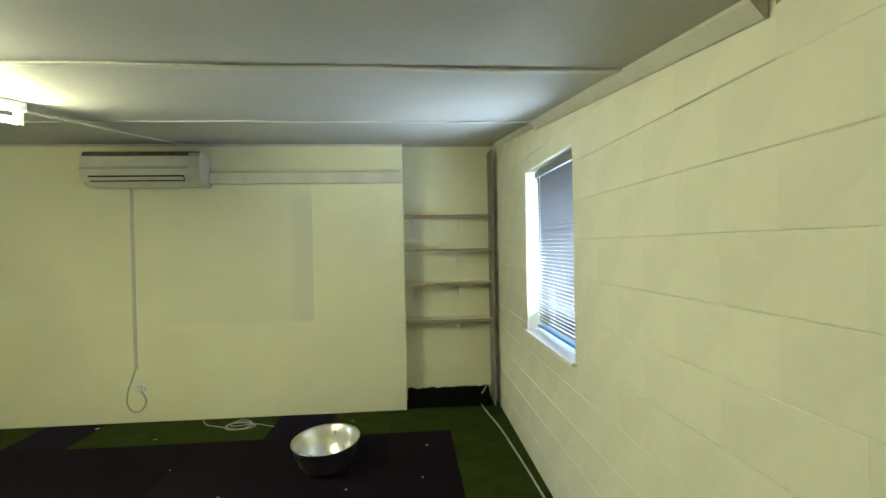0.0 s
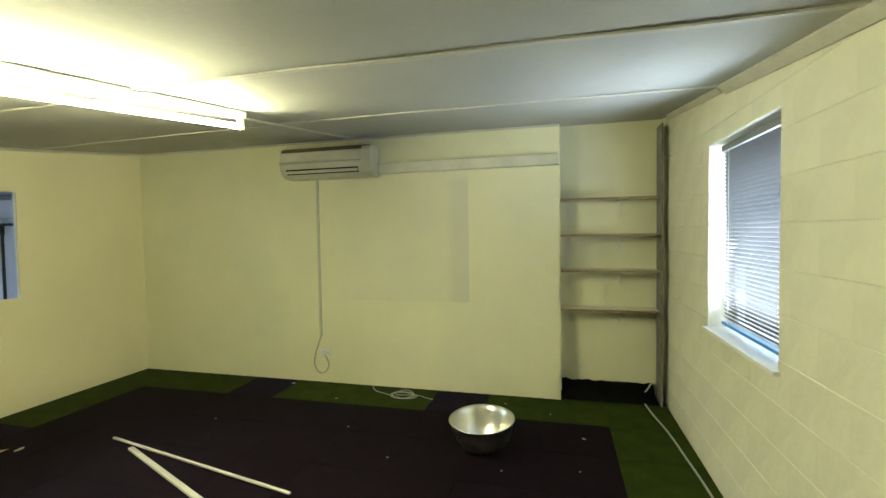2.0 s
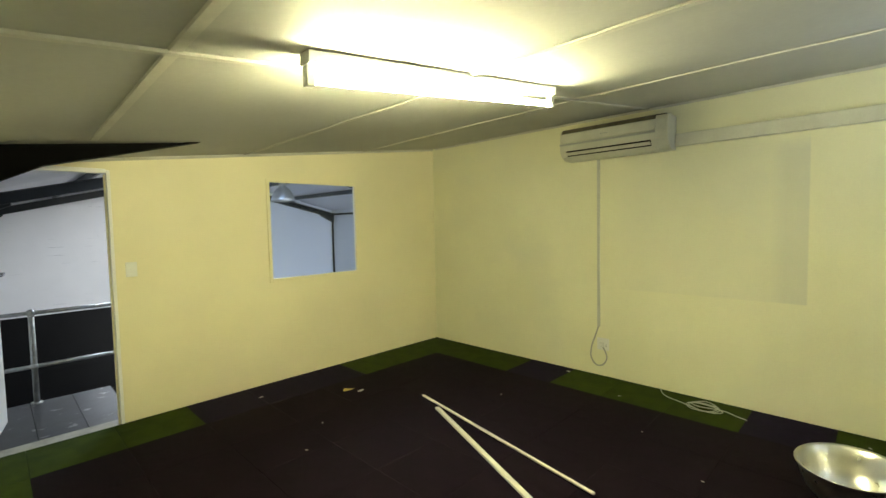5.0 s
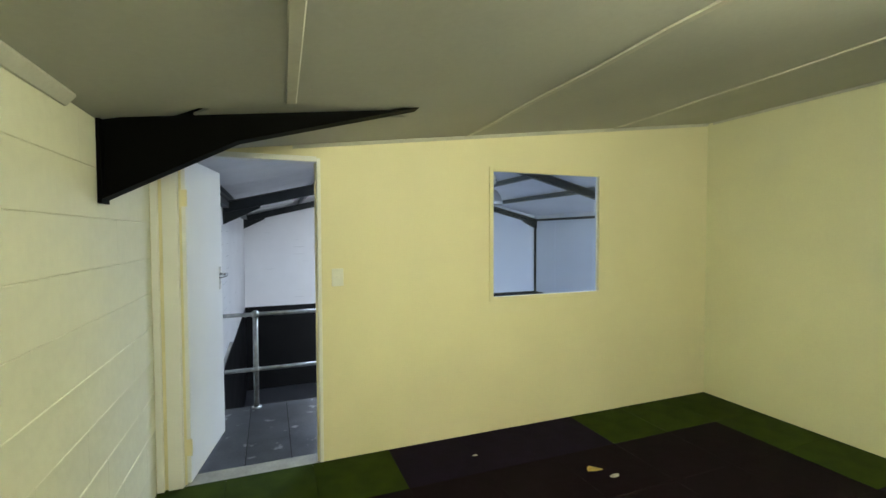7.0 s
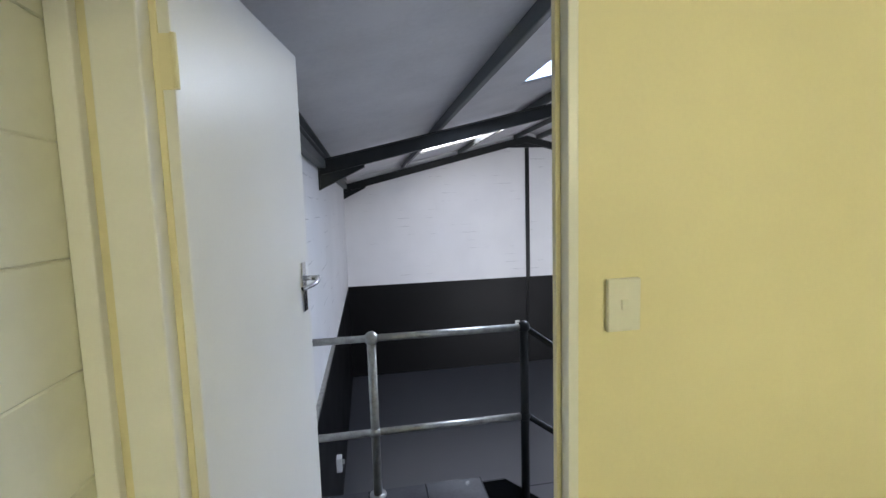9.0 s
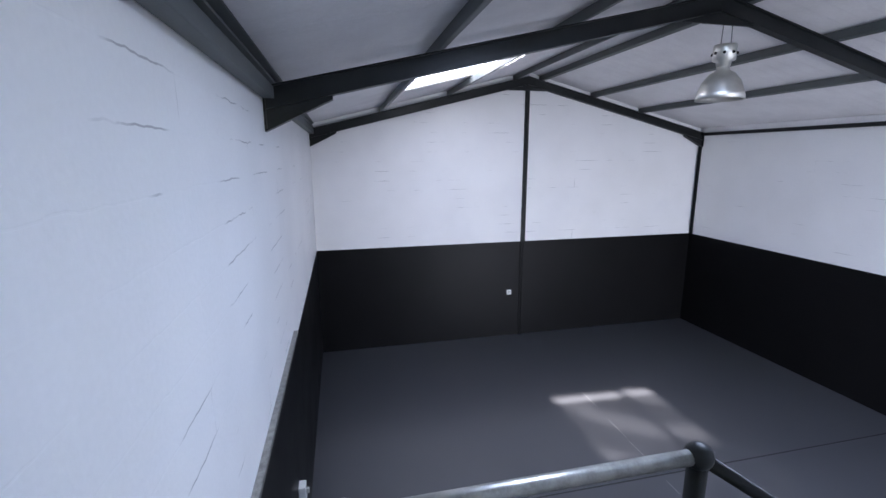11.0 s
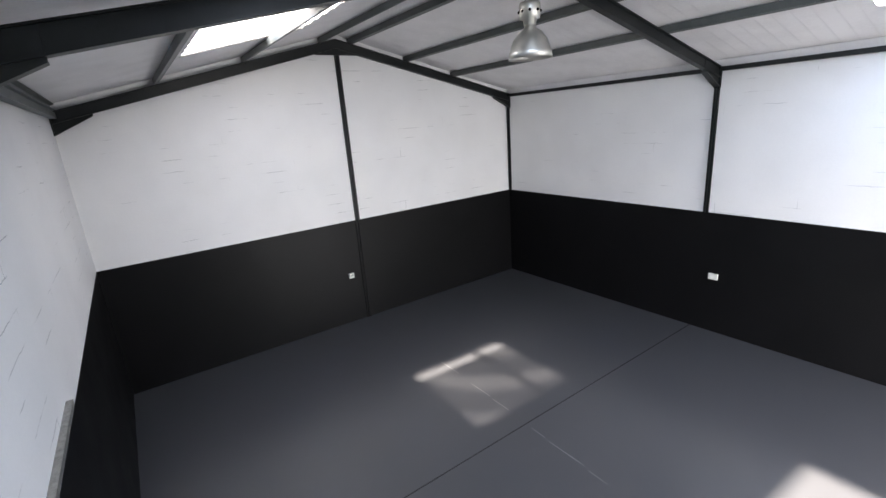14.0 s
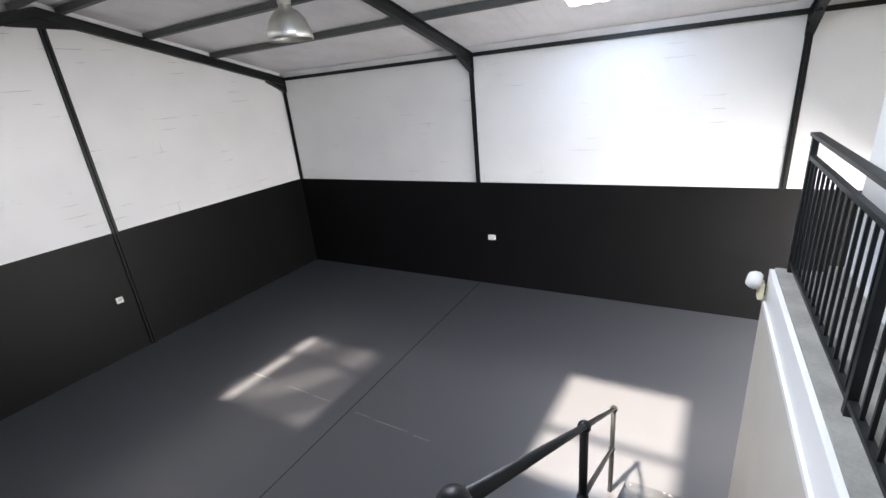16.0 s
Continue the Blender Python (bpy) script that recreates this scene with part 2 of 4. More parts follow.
def streaked_sheet(name, x0, x1, clear, haze):
    """A weathered sheet; its clear strip and curved bands shape the sunlight below."""
    m = dirty_sheet(name, 0.1, 0.4)
    n, l = m.node_tree.nodes, m.node_tree.links
    mx = n["Mix Shader"]
    co = n.new("ShaderNodeTexCoord")
    sp = n.new("ShaderNodeSeparateXYZ")
    l.new(co.outputs["Object"], sp.inputs[0])
    mid = n.new("ShaderNodeMath")
    mid.operation, mid.inputs[1].default_value = "SUBTRACT", (x0 + x1) / 2
    l.new(sp.outputs["X"], mid.inputs[0])
    dist = n.new("ShaderNodeMath")
    dist.operation = "ABSOLUTE"
    l.new(mid.outputs[0], dist.inputs[0])
    strip_mask = n.new("ShaderNodeMapRange")
    strip_mask.inputs["From Min"].default_value, strip_mask.inputs["From Max"].default_value = (x1 - x0) / 2, (x1 - x0) / 5
    strip_mask.inputs["To Max"].default_value = clear
    l.new(dist.outputs[0], strip_mask.inputs["Value"])
    wave = n.new("ShaderNodeTexWave")
    wave.wave_type, wave.rings_direction = "RINGS", "Z"
    wave.inputs["Scale"].default_value, wave.inputs["Distortion"].default_value, wave.inputs["Detail"].default_value = 0.32, 2.5, 3
    mp = n.new("ShaderNodeMapping")
    mp.inputs["Location"].default_value = (8.3, -3.6, 0)
    l.new(co.outputs["Object"], mp.inputs["Vector"])
    l.new(mp.outputs[0], wave.inputs["Vector"])
    band = n.new("ShaderNodeMapRange")
    band.inputs["From Min"].default_value, band.inputs["From Max"].default_value = 0.35, 1.0
    band.inputs["To Min"].default_value, band.inputs["To Max"].default_value = haze * 0.3, haze
    l.new(wave.outputs["Fac"], band.inputs["Value"])
    total = n.new("ShaderNodeMath")
    total.operation = "MAXIMUM"
    l.new(strip_mask.outputs[0], total.inputs[0])
    l.new(band.outputs[0], total.inputs[1])
    milky = n.new("ShaderNodeMath")
    milky.operation, milky.inputs[0].default_value = "SUBTRACT", 1.0
    l.new(total.outputs[0], milky.inputs[1])
    l.new(milky.outputs[0], mx.inputs[0])
    return m


# Clear strip placed to throw a bright streak of sun on the hall floor.
M_sky_pattern = streaked_sheet("light_pattern_roof_sheet", -8.24, -8.0, 0.85, 0.22)


M_sky_milky = dirty_sheet("milky_roof_sheet", 0.0, 0.35)


def glow(name, colour, strength):
    m = bpy.data.materials.new(name)
    m.use_nodes = True
    n, l = m.node_tree.nodes, m.node_tree.links
    n.remove(n["Principled BSDF"])
    e = n.new("ShaderNodeEmission")
    e.inputs["Color"].default_value = (*colour, 1)
    e.inputs["Strength"].default_value = strength
    l.new(e.outputs[0], n["Material Output"].inputs["Surface"])
    return m


M_tube = glow("fluorescent_tube", (1.0, 0.95, 0.56), 34.0)


# ---- mesh helpers ----
def finish(name, bm, mat, parent=None, bevel=0.0, smooth=False, at=None):
    bmesh.ops.recalc_face_normals(bm, faces=bm.faces)
    if bevel:
        bmesh.ops.bevel(bm, geom=[e for e in bm.edges if len(e.link_faces) == 2 and e.calc_face_angle(0) > 0.5], offset=bevel, segments=2, profile=0.6, affect="EDGES", clamp_overlap=True)
    me = bpy.data.meshes.new(name)
    bm.to_mesh(me)
    bm.free()
    for m in (mat if isinstance(mat, (list, tuple)) else (mat,)):
        me.materials.append(m)
    if smooth:
        for p in me.polygons:
            p.use_smooth = True
    ob = new(name, me)
    if at is not None:
        ob.matrix_basis = at
    if parent:
        ob.parent = parent
    return ob


def add_box(bm, x0, x1, y0, y1, z0, z1, mi=0):
    v = [bm.verts.new((x, y, z)) for x in (x0, x1) for y in (y0, y1) for z in (z0, z1)]
    for q in ((0, 1, 3, 2), (4, 6, 7, 5), (0, 4, 5, 1), (2, 3, 7, 6), (0, 2, 6, 4), (1, 5, 7, 3)):
        bm.faces.new([v[i] for i in q]).material_index = mi
    return v


def box(name, x0, x1, y0, y1, z0, z1, mat, parent=None, bevel=0.0):
    bm = bmesh.new()
    add_box(bm, x0, x1, y0, y1, z0, z1)
    return finish(name, bm, mat, parent, bevel)


def add_prism(bm, outline, a, b, axis="x"):
    """Extrudes an outline (pairs) along an axis from a to b."""
    def put(p, q, r):
        return {"x": (r, p, q), "y": (p, r, q), "z": (p, q, r)}[axis]
    lo = [bm.verts.new(put(p, q, a)) for p, q in outline]
    hi = [bm.verts.new(put(p, q, b)) for p, q in outline]
    bm.faces.new(lo)
    bm.faces.new(list(reversed(hi)))
    for i in range(len(outline)):
        j = (i + 1) % len(outline)
        bm.faces.new((lo[i], lo[j], hi[j], hi[i]))


def prism(name, outline, a, b, axis, mat, parent=None, bevel=0.0):
    bm = bmesh.new()
    add_prism(bm, outline, a, b, axis)
    return finish(name, bm, mat, parent, bevel)


def add_pipe(bm, p, q, r, seg=12, r2=None):
    p, q = Vector(p), Vector(q)
    m = Matrix.Translation((p + q) / 2) @ (q - p).to_track_quat("Z", "Y").to_matrix().to_4x4()
    bmesh.ops.create_cone(bm, cap_ends=True, segments=seg, radius1=r, radius2=r if r2 is None else r2, depth=(q - p).length, matrix=m)


def pipe(name, p, q, r, mat, parent=None, seg=12):
    bm = bmesh.new()
    add_pipe(bm, p, q, r, seg)
    ob = finish(name, bm, mat, parent)
    for f in ob.data.polygons:
        f.use_smooth = len(f.vertices) == 4
    return ob


def add_ball(bm, c, r, seg=14):
    bmesh.ops.create_uvsphere(bm, u_segments=seg, v_segments=seg // 2 + 2, radius=r, matrix=Matrix.Translation(c))


def lathe(name, rings, mat, parent=None, at=None, seg=40):
    """Turns (radius, height) rings about the z axis."""
    bm = bmesh.new()
    rows = [[bm.verts.new((r * math.cos(2 * math.pi * k / seg), r * math.sin(2 * math.pi * k / seg), z)) for k in range(seg)] for r, z in rings]
    for a, b in zip(rows, rows[1:]):
        for k in range(seg):
            bm.faces.new((a[k], a[(k + 1) % seg], b[(k + 1) % seg], b[k]))
    return finish(name, bm, mat, parent, smooth=True, at=at)


def cable(name, pts, r, mat, parent=None):
    cu = bpy.data.curves.new(name, "CURVE")
    cu.dimensions, cu.bevel_depth, cu.bevel_resolution, cu.resolution_u = "3D", r, 2, 6
    sp = cu.splines.new("BEZIER")
    sp.bezier_points.add(len(pts) - 1)
    for b, p in zip(sp.bezier_points, pts):
        b.co = p
        b.handle_left_type = b.handle_right_type = "AUTO"
    cu.materials.append(mat)
    tmp = new(name + "_line", cu)
    me = bpy.data.meshes.new_from_object(tmp.evaluated_get(bpy.context.evaluated_depsgraph_get()))
    bpy.data.objects.remove(tmp)
    bpy.data.curves.remove(cu)
    for p in me.polygons:
        p.use_smooth = True
    ob = new(name, me)
    if parent:
        ob.parent = parent
    return ob


def empty(name, x=0, y=0, z=0):
    return new(name)


def structure(ob, label="", category=""):
    return tagged(ob, label, category, kind="structure")


# ---- plan ----
S, N = 0.15, 9.27            # long walls of the hall
GX, EX = -10.05, 5.70        # gables
FZ, DADO = -2.715, -0.435    # hall floor, top of the black paint
RIDGE = 4.71
ACY = 4.66                   # north wall of the office
PW = 0.05                    # thickness of the partition
LZ = -0.065                  # landing


def ceil_z(y):
    return 2.0 + 0.122 * (y - 0.1)


def raft_z(y):
    """Top of the rafters."""
    return 2.02 + 0.248 * ((y - S) if y < RIDGE else (N - y))


def wall_with_holes(name, u0, u1, z0, z1, holes, a, b, axis, mat):
    """A wall as a solid grid with openings (u0, u1, z0, z1) that go right through."""
    us = sorted({u0, u1, *[h[0] for h in holes], *[h[1] for h in holes]})
    zs = sorted({z0, z1, *[h[2] for h in holes], *[h[3] for h in holes]})
    bm = bmesh.new()
    cache = {}

    def vert(u, z, w):
        key = (round(u, 4), round(z, 4), w)
        if key not in cache:
            cache[key] = bm.verts.new((w, u, z) if axis == "x" else (u, w, z))
        return cache[key]

    def solid(i, j):
        if not (0 <= i < len(us) - 1 and 0 <= j < len(zs) - 1):
            return False
        cu, cz = (us[i] + us[i + 1]) / 2, (zs[j] + zs[j + 1]) / 2
        return not any(h[0] < cu < h[1] and h[2] < cz < h[3] for h in holes)

    for i in range(len(us) - 1):
        for j in range(len(zs) - 1):
            if not solid(i, j):
                continue
            q = [(us[i], zs[j]), (us[i + 1], zs[j]), (us[i + 1], zs[j + 1]), (us[i], zs[j + 1])]
            for w in (a, b):
                bm.faces.new([vert(*p, w) for p in q])
            for (di, dj), (p, r) in (((0, -1), (0, 1)), ((1, 0), (1, 2)), ((0, 1), (2, 3)), ((-1, 0), (3, 0))):
                if not solid(i + di, j + dj):
                    bm.faces.new([vert(*q[p], a), vert(*q[r], a), vert(*q[r], b), vert(*q[p], b)])
    return finish(name, bm, mat)


# ---- hall shell ----
structure(box("ground", -300, 300, -300, 300, FZ - 0.35, FZ - 0.21, M_yard), "dark asphalt yard around the hall", "ground")
structure(box("floor", GX - 0.2, EX + 0.2, S - 0.2, N + 0.2, FZ - 0.2, FZ, M_floor_w), "dark grey glossy painted concrete hall floor", "floor")
structure(box("floor_joint", -5.07, -5.05, S, N, FZ - 0.003, FZ + 0.002, M_joint), "dark sealed joint in the painted floor", "joint")
bm = bmesh.new()
for x0, x1, y in ((-7.25, -6.75, 4.80), (-6.35, -5.9, 4.77), (-5.8, -5.45, 4.75), (-4.95, -4.7, 4.71), (-4.6, -4.05, 4.69), (-3.95, -3.7, 4.66)):
    add_box(bm, x0, x1, y - 0.004, y + 0.004, FZ - 0.002, FZ + 0.0015)
structure(finish("floor_scratches", bm, M_scratch), "thin pale scratches across the hall floor", "marking")
structure(box("wall_south", GX - 0.2, EX + 0.2, S - 0.2, S, DADO, 2.14, M_wall_s), "white painted block wall with hairline cracks", "wall")
structure(box("wall_south_dado", GX - 0.2, EX + 0.2, S - 0.2, S, FZ, DADO, M_dado), "black painted lower part of the block wall", "wall")
structure(box("wall_north", GX - 0.2, EX + 0.2, N, N + 0.2, DADO, 2.14, M_wall_n), "white painted block wall", "wall")
structure(box("wall_north_dado", GX - 0.2, EX + 0.2, N, N + 0.2, FZ, DADO, M_dado), "black painted lower part of the block wall", "wall")
gable = [(S, DADO), (N, DADO), (N, 2.13), (RIDGE, 3.26), (S, 2.13)]
structure(prism("wall_west", gable, GX - 0.2, GX, "x", M_wall_w), "white painted block gable wall", "wall")
structure(box("wall_west_dado", GX - 0.2, GX, S, N, FZ, DADO, M_dado), "black painted lower part of the gable wall", "wall")
structure(wall_with_holes("wall_east_lower", 4.92, N, FZ, 2.12, [(5.3, 8.9, FZ, 0.35)], EX_DOOR, EX_DOOR + 0.2, "x", M_wall_w), "white painted block gable wall with a wide doorway", "wall")
structure(prism("wall_east_gable", [(4.92, 2.12), (N, 2.12), (N, 2.13), (4.92, 3.20)], EX_DOOR, EX_DOOR + 0.2, "x", M_wall_w), "white painted block gable wall", "wall")

SKYLIGHTS = ((-8.32, -6.5, 1.78, 3.45, M_sky_pattern), (-3.55, -2.05, 2.25, 4.0, M_sky_clear), (-2.87, -1.7, 7.62, 8.25, M_sky_milky))


def roof_slope(name, ya, yb, lights):
    """Ribbed sheeting from ya to yb, with openings for the clear sheets."""
    bm = bmesh.new()
    xs = sorted({round(GX - 0.2 + 0.2 * k, 3) for k in range(81)} | {v for s in lights for v in s[:2]})
    ys = sorted({ya, yb} | {v for s in lights for v in s[2:4]})

    prof = []
    for x in xs:
        prof += [(x, 0), (x + 0.05, 0), (x + 0.07, 1), (x + 0.09, 1)] if x + 0.19 < xs[-1] else [(x, 0)]
    prof = sorted(set(prof))
    for up in (0.0, 0.03):
        grid = [[bm.verts.new((x, y, raft_z(y) + 0.115 + up - 0.003 * k)) for x, k in prof] for y in ys]
        for j in range(len(ys) - 1):
            for i in range(len(prof) - 1):
                cx, cy = (prof[i][0] + prof[i + 1][0]) / 2, (ys[j] + ys[j + 1]) / 2
                if any(s[0] < cx < s[1] and s[2] < cy < s[3] for s in lights):
                    continue
                q = (grid[j][i], grid[j][i + 1], grid[j + 1][i + 1], grid[j + 1][i])
                bm.faces.new(q if up else q[::-1])
    return structure(finish(name, bm, M_sheet), "white ribbed metal roof sheeting", "roof")


roof_slope("roof_south", S - 0.2, RIDGE, SKYLIGHTS[:2])
roof_slope("roof_north", RIDGE, N + 0.2, SKYLIGHTS[2:])
for k, (x0, x1, y0, y1, m) in enumerate(SKYLIGHTS):
    bm = bmesh.new()
    steps = 24
    rows = [[bm.verts.new((x0 + (x1 - x0) * i / steps, y, raft_z(y) + 0.118 + 0.012 * math.cos(i * 1.57))) for i in range(steps + 1)] for y in (y0 - 0.02, y1 + 0.02)]
    for i in range(steps):
        bm.faces.new((rows[0][i], rows[0][i + 1], rows[1][i + 1], rows[1][i]))
    sk = structure(finish("skylight_%d" % (k + 1), bm, m), "clear corrugated roof light sheet", "skylight")
    sk.visible_shadow = m is not M_sky_clear


def haunch(bm, x, y, way):
    """The deepened foot of a rafter at a long wall: web and flange."""
    h = [(y, raft_z(y)), (y + way * 0.52, raft_z(y + way * 0.52)), (y + way * 0.52, raft_z(y + way * 0.52) - 0.19), (y, 1.70)]
    add_prism(bm, h, x - 0.012, x + 0.012, "x")
    f = [h[3], h[2], (h[2][0], h[2][1] - 0.014), (h[3][0], h[3][1] - 0.014)]
    add_prism(bm, f, x - 0.052, x + 0.052, "x")
    add_prism(bm, [(y, 1.69), (y + way * 0.014, 1.69), (y + way * 0.014, raft_z(y)), (y, raft_z(y))], x - 0.052, x + 0.052, "x")


def skew(ob, k):
    """Sets the south half of a frame out of square."""
    for v in ob.data.vertices:
        if v.co.y < RIDGE:
            v.co.x += k * (RIDGE - v.co.y)


def portal(x, south=True, north=True, apex=True, k=0.0):
    root = empty("portal_frame")
    for ok, ya, yb, wall, way in ((south, S + 0.01, RIDGE, S + 0.003, 1), (north, N - 0.01, RIDGE, N - 0.003, -1)):
        if not ok:
            continue
        bm = bmesh.new()
        w, d, t = 0.05, 0.17, 0.012
        for (dw, top, bot) in ((w, 0.0, t), (0.006, t, d - t), (w, d - t, d)):
            add_prism(bm, [(yy, raft_z(yy) - k) for yy, k in ((ya, top), (yb, top), (yb, bot), (ya, bot))], x - dw, x + dw, "x")
        skew(finish("rafter", bm, M_steel_black, root), k)
        bm = bmesh.new()
        haunch(bm, x, wall, way)
        skew(finish("haunch", bm, M_steel_black, root), k)
    if apex:
        bm = bmesh.new()
        z0 = raft_z(RIDGE) - 0.17
        for sgn in (-1, 1):
            add_prism(bm, [(RIDGE - 0.45, raft_z(RIDGE - 0.45) - 0.16), (RIDGE, z0 + 0.02), (RIDGE + 0.45, raft_z(RIDGE + 0.45) - 0.16), (RIDGE + 0.42, z0 - 0.12), (RIDGE - 0.42, z0 - 0.12)], x + sgn * 0.008 - 0.006, x + sgn * 0.008 + 0.006, "x")
        finish("apex_gusset", bm, M_steel_black, root)
    return tagged(root, "black painted steel portal frame under the roof", "steel frame", "portal frames")


def column(x, y, way, z0, z1, axis="y", paint=None):
    bm = bmesh.new()
    if axis == "y":
        add_box(bm, x - 0.045, x + 0.045, y, y + way * 0.02, z0, z1)
        add_box(bm, x - 0.006, x + 0.006, y + way * 0.0201, y + way * 0.05, z0, z1)
    else:
        add_box(bm, x, x + 0.03, y - 0.05, y + 0.05, z0, z1)
        add_box(bm, x + 0.0301, x + 0.06, y - 0.006, y + 0.006, z0, z1)
    return tagged(finish("steel_column", bm, paint or M_steel_black), "black steel column set against the white wall", "column", "hall columns")


portal(GX + 0.08)
portal(-4.95, k=0.118)
portal(0.12, south=False, apex=False)
column(GX + 0.05, N - 0.003, -1, DADO, 2.0)
column(-4.95, N - 0.003, -1, DADO, 2.0)
column(0.12, N - 0.003, -1, DADO, 2.0)
column(GX + 0.003, 4.74, 1, DADO, 2.9, "x")
column(GX + 0.003, 4.74, 1, FZ, DADO - 0.001, "x", M_dado)


def purlin(y, x0, x1):
    bm = bmesh.new()
    z = raft_z(y)
    s = 0.248 if y < RIDGE else -0.248
    add_prism(bm, [(y, z), (y + 0.012, z), (y + 0.012, z + 0.10), (y, z + 0.10)], x0, x1, "x")
    add_prism(bm, [(y + 0.0121, z), (y + 0.06, z + 0.06 * s), (y + 0.06, z + 0.06 * s + 0.012), (y + 0.0121, z + 0.012)], x0, x1, "x")
    add_prism(bm, [(y + 0.0121, z + 0.088), (y + 0.06, z + 0.088 + 0.06 * s), (y + 0.06, z + 0.1 + 0.06 * s), (y + 0.0121, z + 0.1)], x0, x1, "x")
    return tagged(finish("purlin", bm, M_steel_green), "dark grey painted steel purlin under the roof sheets", "purlin", "roof purlins")


for y in (0.19, 1.55, 2.95, 4.40, 5.00, 6.25, 7.50):
    purlin(y, GX + 0.01, EX - 0.02)
bm = bmesh.new()
add_box(bm, GX + 0.1, -4.48, S + 0.004, S + 0.09, 1.93, 2.02)
add_box(bm, -4.35, -0.16, S + 0.004, S + 0.09, 1.93, 2.02)
tagged(finish("eaves_beam", bm, M_steel_green, bevel=0.006), "dark grey steel eaves beam along the block wall", "eaves beam", "eaves beams")
bm = bmesh.new()
add_box(bm, GX + 0.1, -4.99, N - 0.08, N - 0.004, 1.95, 2.02)
add_box(bm, -4.90, EX - 0.02, N - 0.08, N - 0.004, 1.95, 2.02)
tagged(finish("eaves_beam", bm, M_steel_black, bevel=0.006), "dark grey steel eaves beam along the block wall", "eaves beam", "eaves beams")

structure(box("trim_eaves_closer", GX + 0.1, EX - 0.02, N - 0.03, N - 0.003, 2.021, 2.12, M_sheet), "white sheet closing the gap above the eaves beam", "trim")

# ---- lower storey, deck and ledge ----
structure(wall_with_holes("wall_lower_west", 1.25, 5.0, FZ, -0.32, [], -0.50, -0.35, "x", M_beige), "plain beige plastered wall under the deck", "wall")
structure(box("wall_lower_north", -0.35, EX, 4.85, 5.0, FZ, -0.32, M_beige), "plain beige plastered wall under the deck", "wall")
structure(box("deck_slab", -0.15, EX, S, 5.0, -0.32, -0.014, M_concrete), "concrete mezzanine deck slab", "slab")
bm = bmesh.new()
add_box(bm, -0.50, -0.152, 1.25, 4.92, -0.30, -0.05)
lg = structure(finish("ledge", bm, M_white, bevel=0.006), "white painted ledge along the mezzanine edge", "ledge")
structure(box("ledge_top", -0.47, -0.152, 1.27, 4.90, -0.049, -0.03, M_concrete), "bare concrete top of the ledge", "ledge")
structure(box("ledge_trim", -0.52, -0.50, 1.25, 4.92, -0.33, -0.29, M_white, bevel=0.004), "white trim under the ledge", "trim")

# ---- office shell ----
OPEN_DOOR = (0.265, 1.115, -0.10, 2.03)
OPEN_WIN = (2.38, 3.40, 1.035, 2.015)
part = structure(wall_with_holes("wall_partition", S, ACY + 0.34, -0.014, 2.10, [(OPEN_DOOR[0], OPEN_DOOR[1], -0.014, 2.03), OPEN_WIN], -0.025, 0.0, "x", M_board), "cream painted board partition with a doorway and window", "wall")
structure(wall_with_holes("wall_partition_outside", S, ACY + 0.34, -0.014, 2.10, [(OPEN_DOOR[0], OPEN_DOOR[1], -0.014, 2.03), OPEN_WIN], -PW, -0.0251, "x", M_white), "white painted outside of the office partition", "wall")
structure(prism("wall_partition_top", [(S, 2.10), (5.0, 2.10), (5.0, 3.17), (RIDGE, 3.24), (S, 2.12)], -PW, -0.0251, "x", M_white), "white painted board above the partition", "wall")
structure(prism("wall_partition_top_inside", [(S, 2.10), (4.92, 2.10), (4.92, 2.56), (S, 2.12)], -0.025, 0.0, "x", M_board), "cream painted board above the partition", "wall")
structure(box("wall_office_north", 0.0, 4.79, ACY, ACY + 0.08, -0.014, 2.60, M_acwall), "cream painted board wall with faint patches", "wall")
structure(box("wall_recess_back", 0.0, EX + 0.2, 4.92, 5.0, -0.014, 3.2, M_acwall), "cream painted back of the shelf recess", "wall")
structure(box("wall_recess_side", 4.71, 4.79, ACY + 0.081, 4.92, -0.014, 2.60, M_acwall), "cream painted side of the shelf recess", "wall")
WIN = (2.66, 3.60, 0.95, 2.10)
structure(wall_with_holes("wall_east", S - 0.2, 4.92, FZ, 2.11, [WIN], EX + 0.012, EX + 0.21, "x", M_block), "cream painted block wall with a window opening", "wall")

structure(prism("wall_east_top", [(S, 2.11), (4.92, 2.11), (4.92, 3.18), (RIDGE, 3.24), (S, 2.12)], EX + 0.012, EX + 0.21, "x", M_block), "cream painted block wall above the window", "wall")

# ceiling board with the broken gap round the steel haunch
bm = bmesh.new()
outer = [(0.0, S), (EX, S), (EX, 1.16), (5.60, 1.20), (5.58, 1.33), (EX, 1.36), (EX, 4.92), (0.0, 4.92)]
gap = [(0.66, S + 0.02), (0.66, 0.60), (0.68, 1.00), (0.66, 1.50), (0.69, 1.52), (0.775, 1.20), (0.80, 0.95), (0.775, 0.60), (0.765, 0.46), (0.92, 0.58), (0.935, 0.54), (0.80, 0.41), (0.745, 0.30), (0.77, 0.20), (0.76, S + 0.02)]


def ring(pts):
    vs = [bm.verts.new((x, y, ceil_z(y))) for x, y in pts]
    return [bm.edges.new((vs[i], vs[(i + 1) % len(vs)])) for i in range(len(vs))]


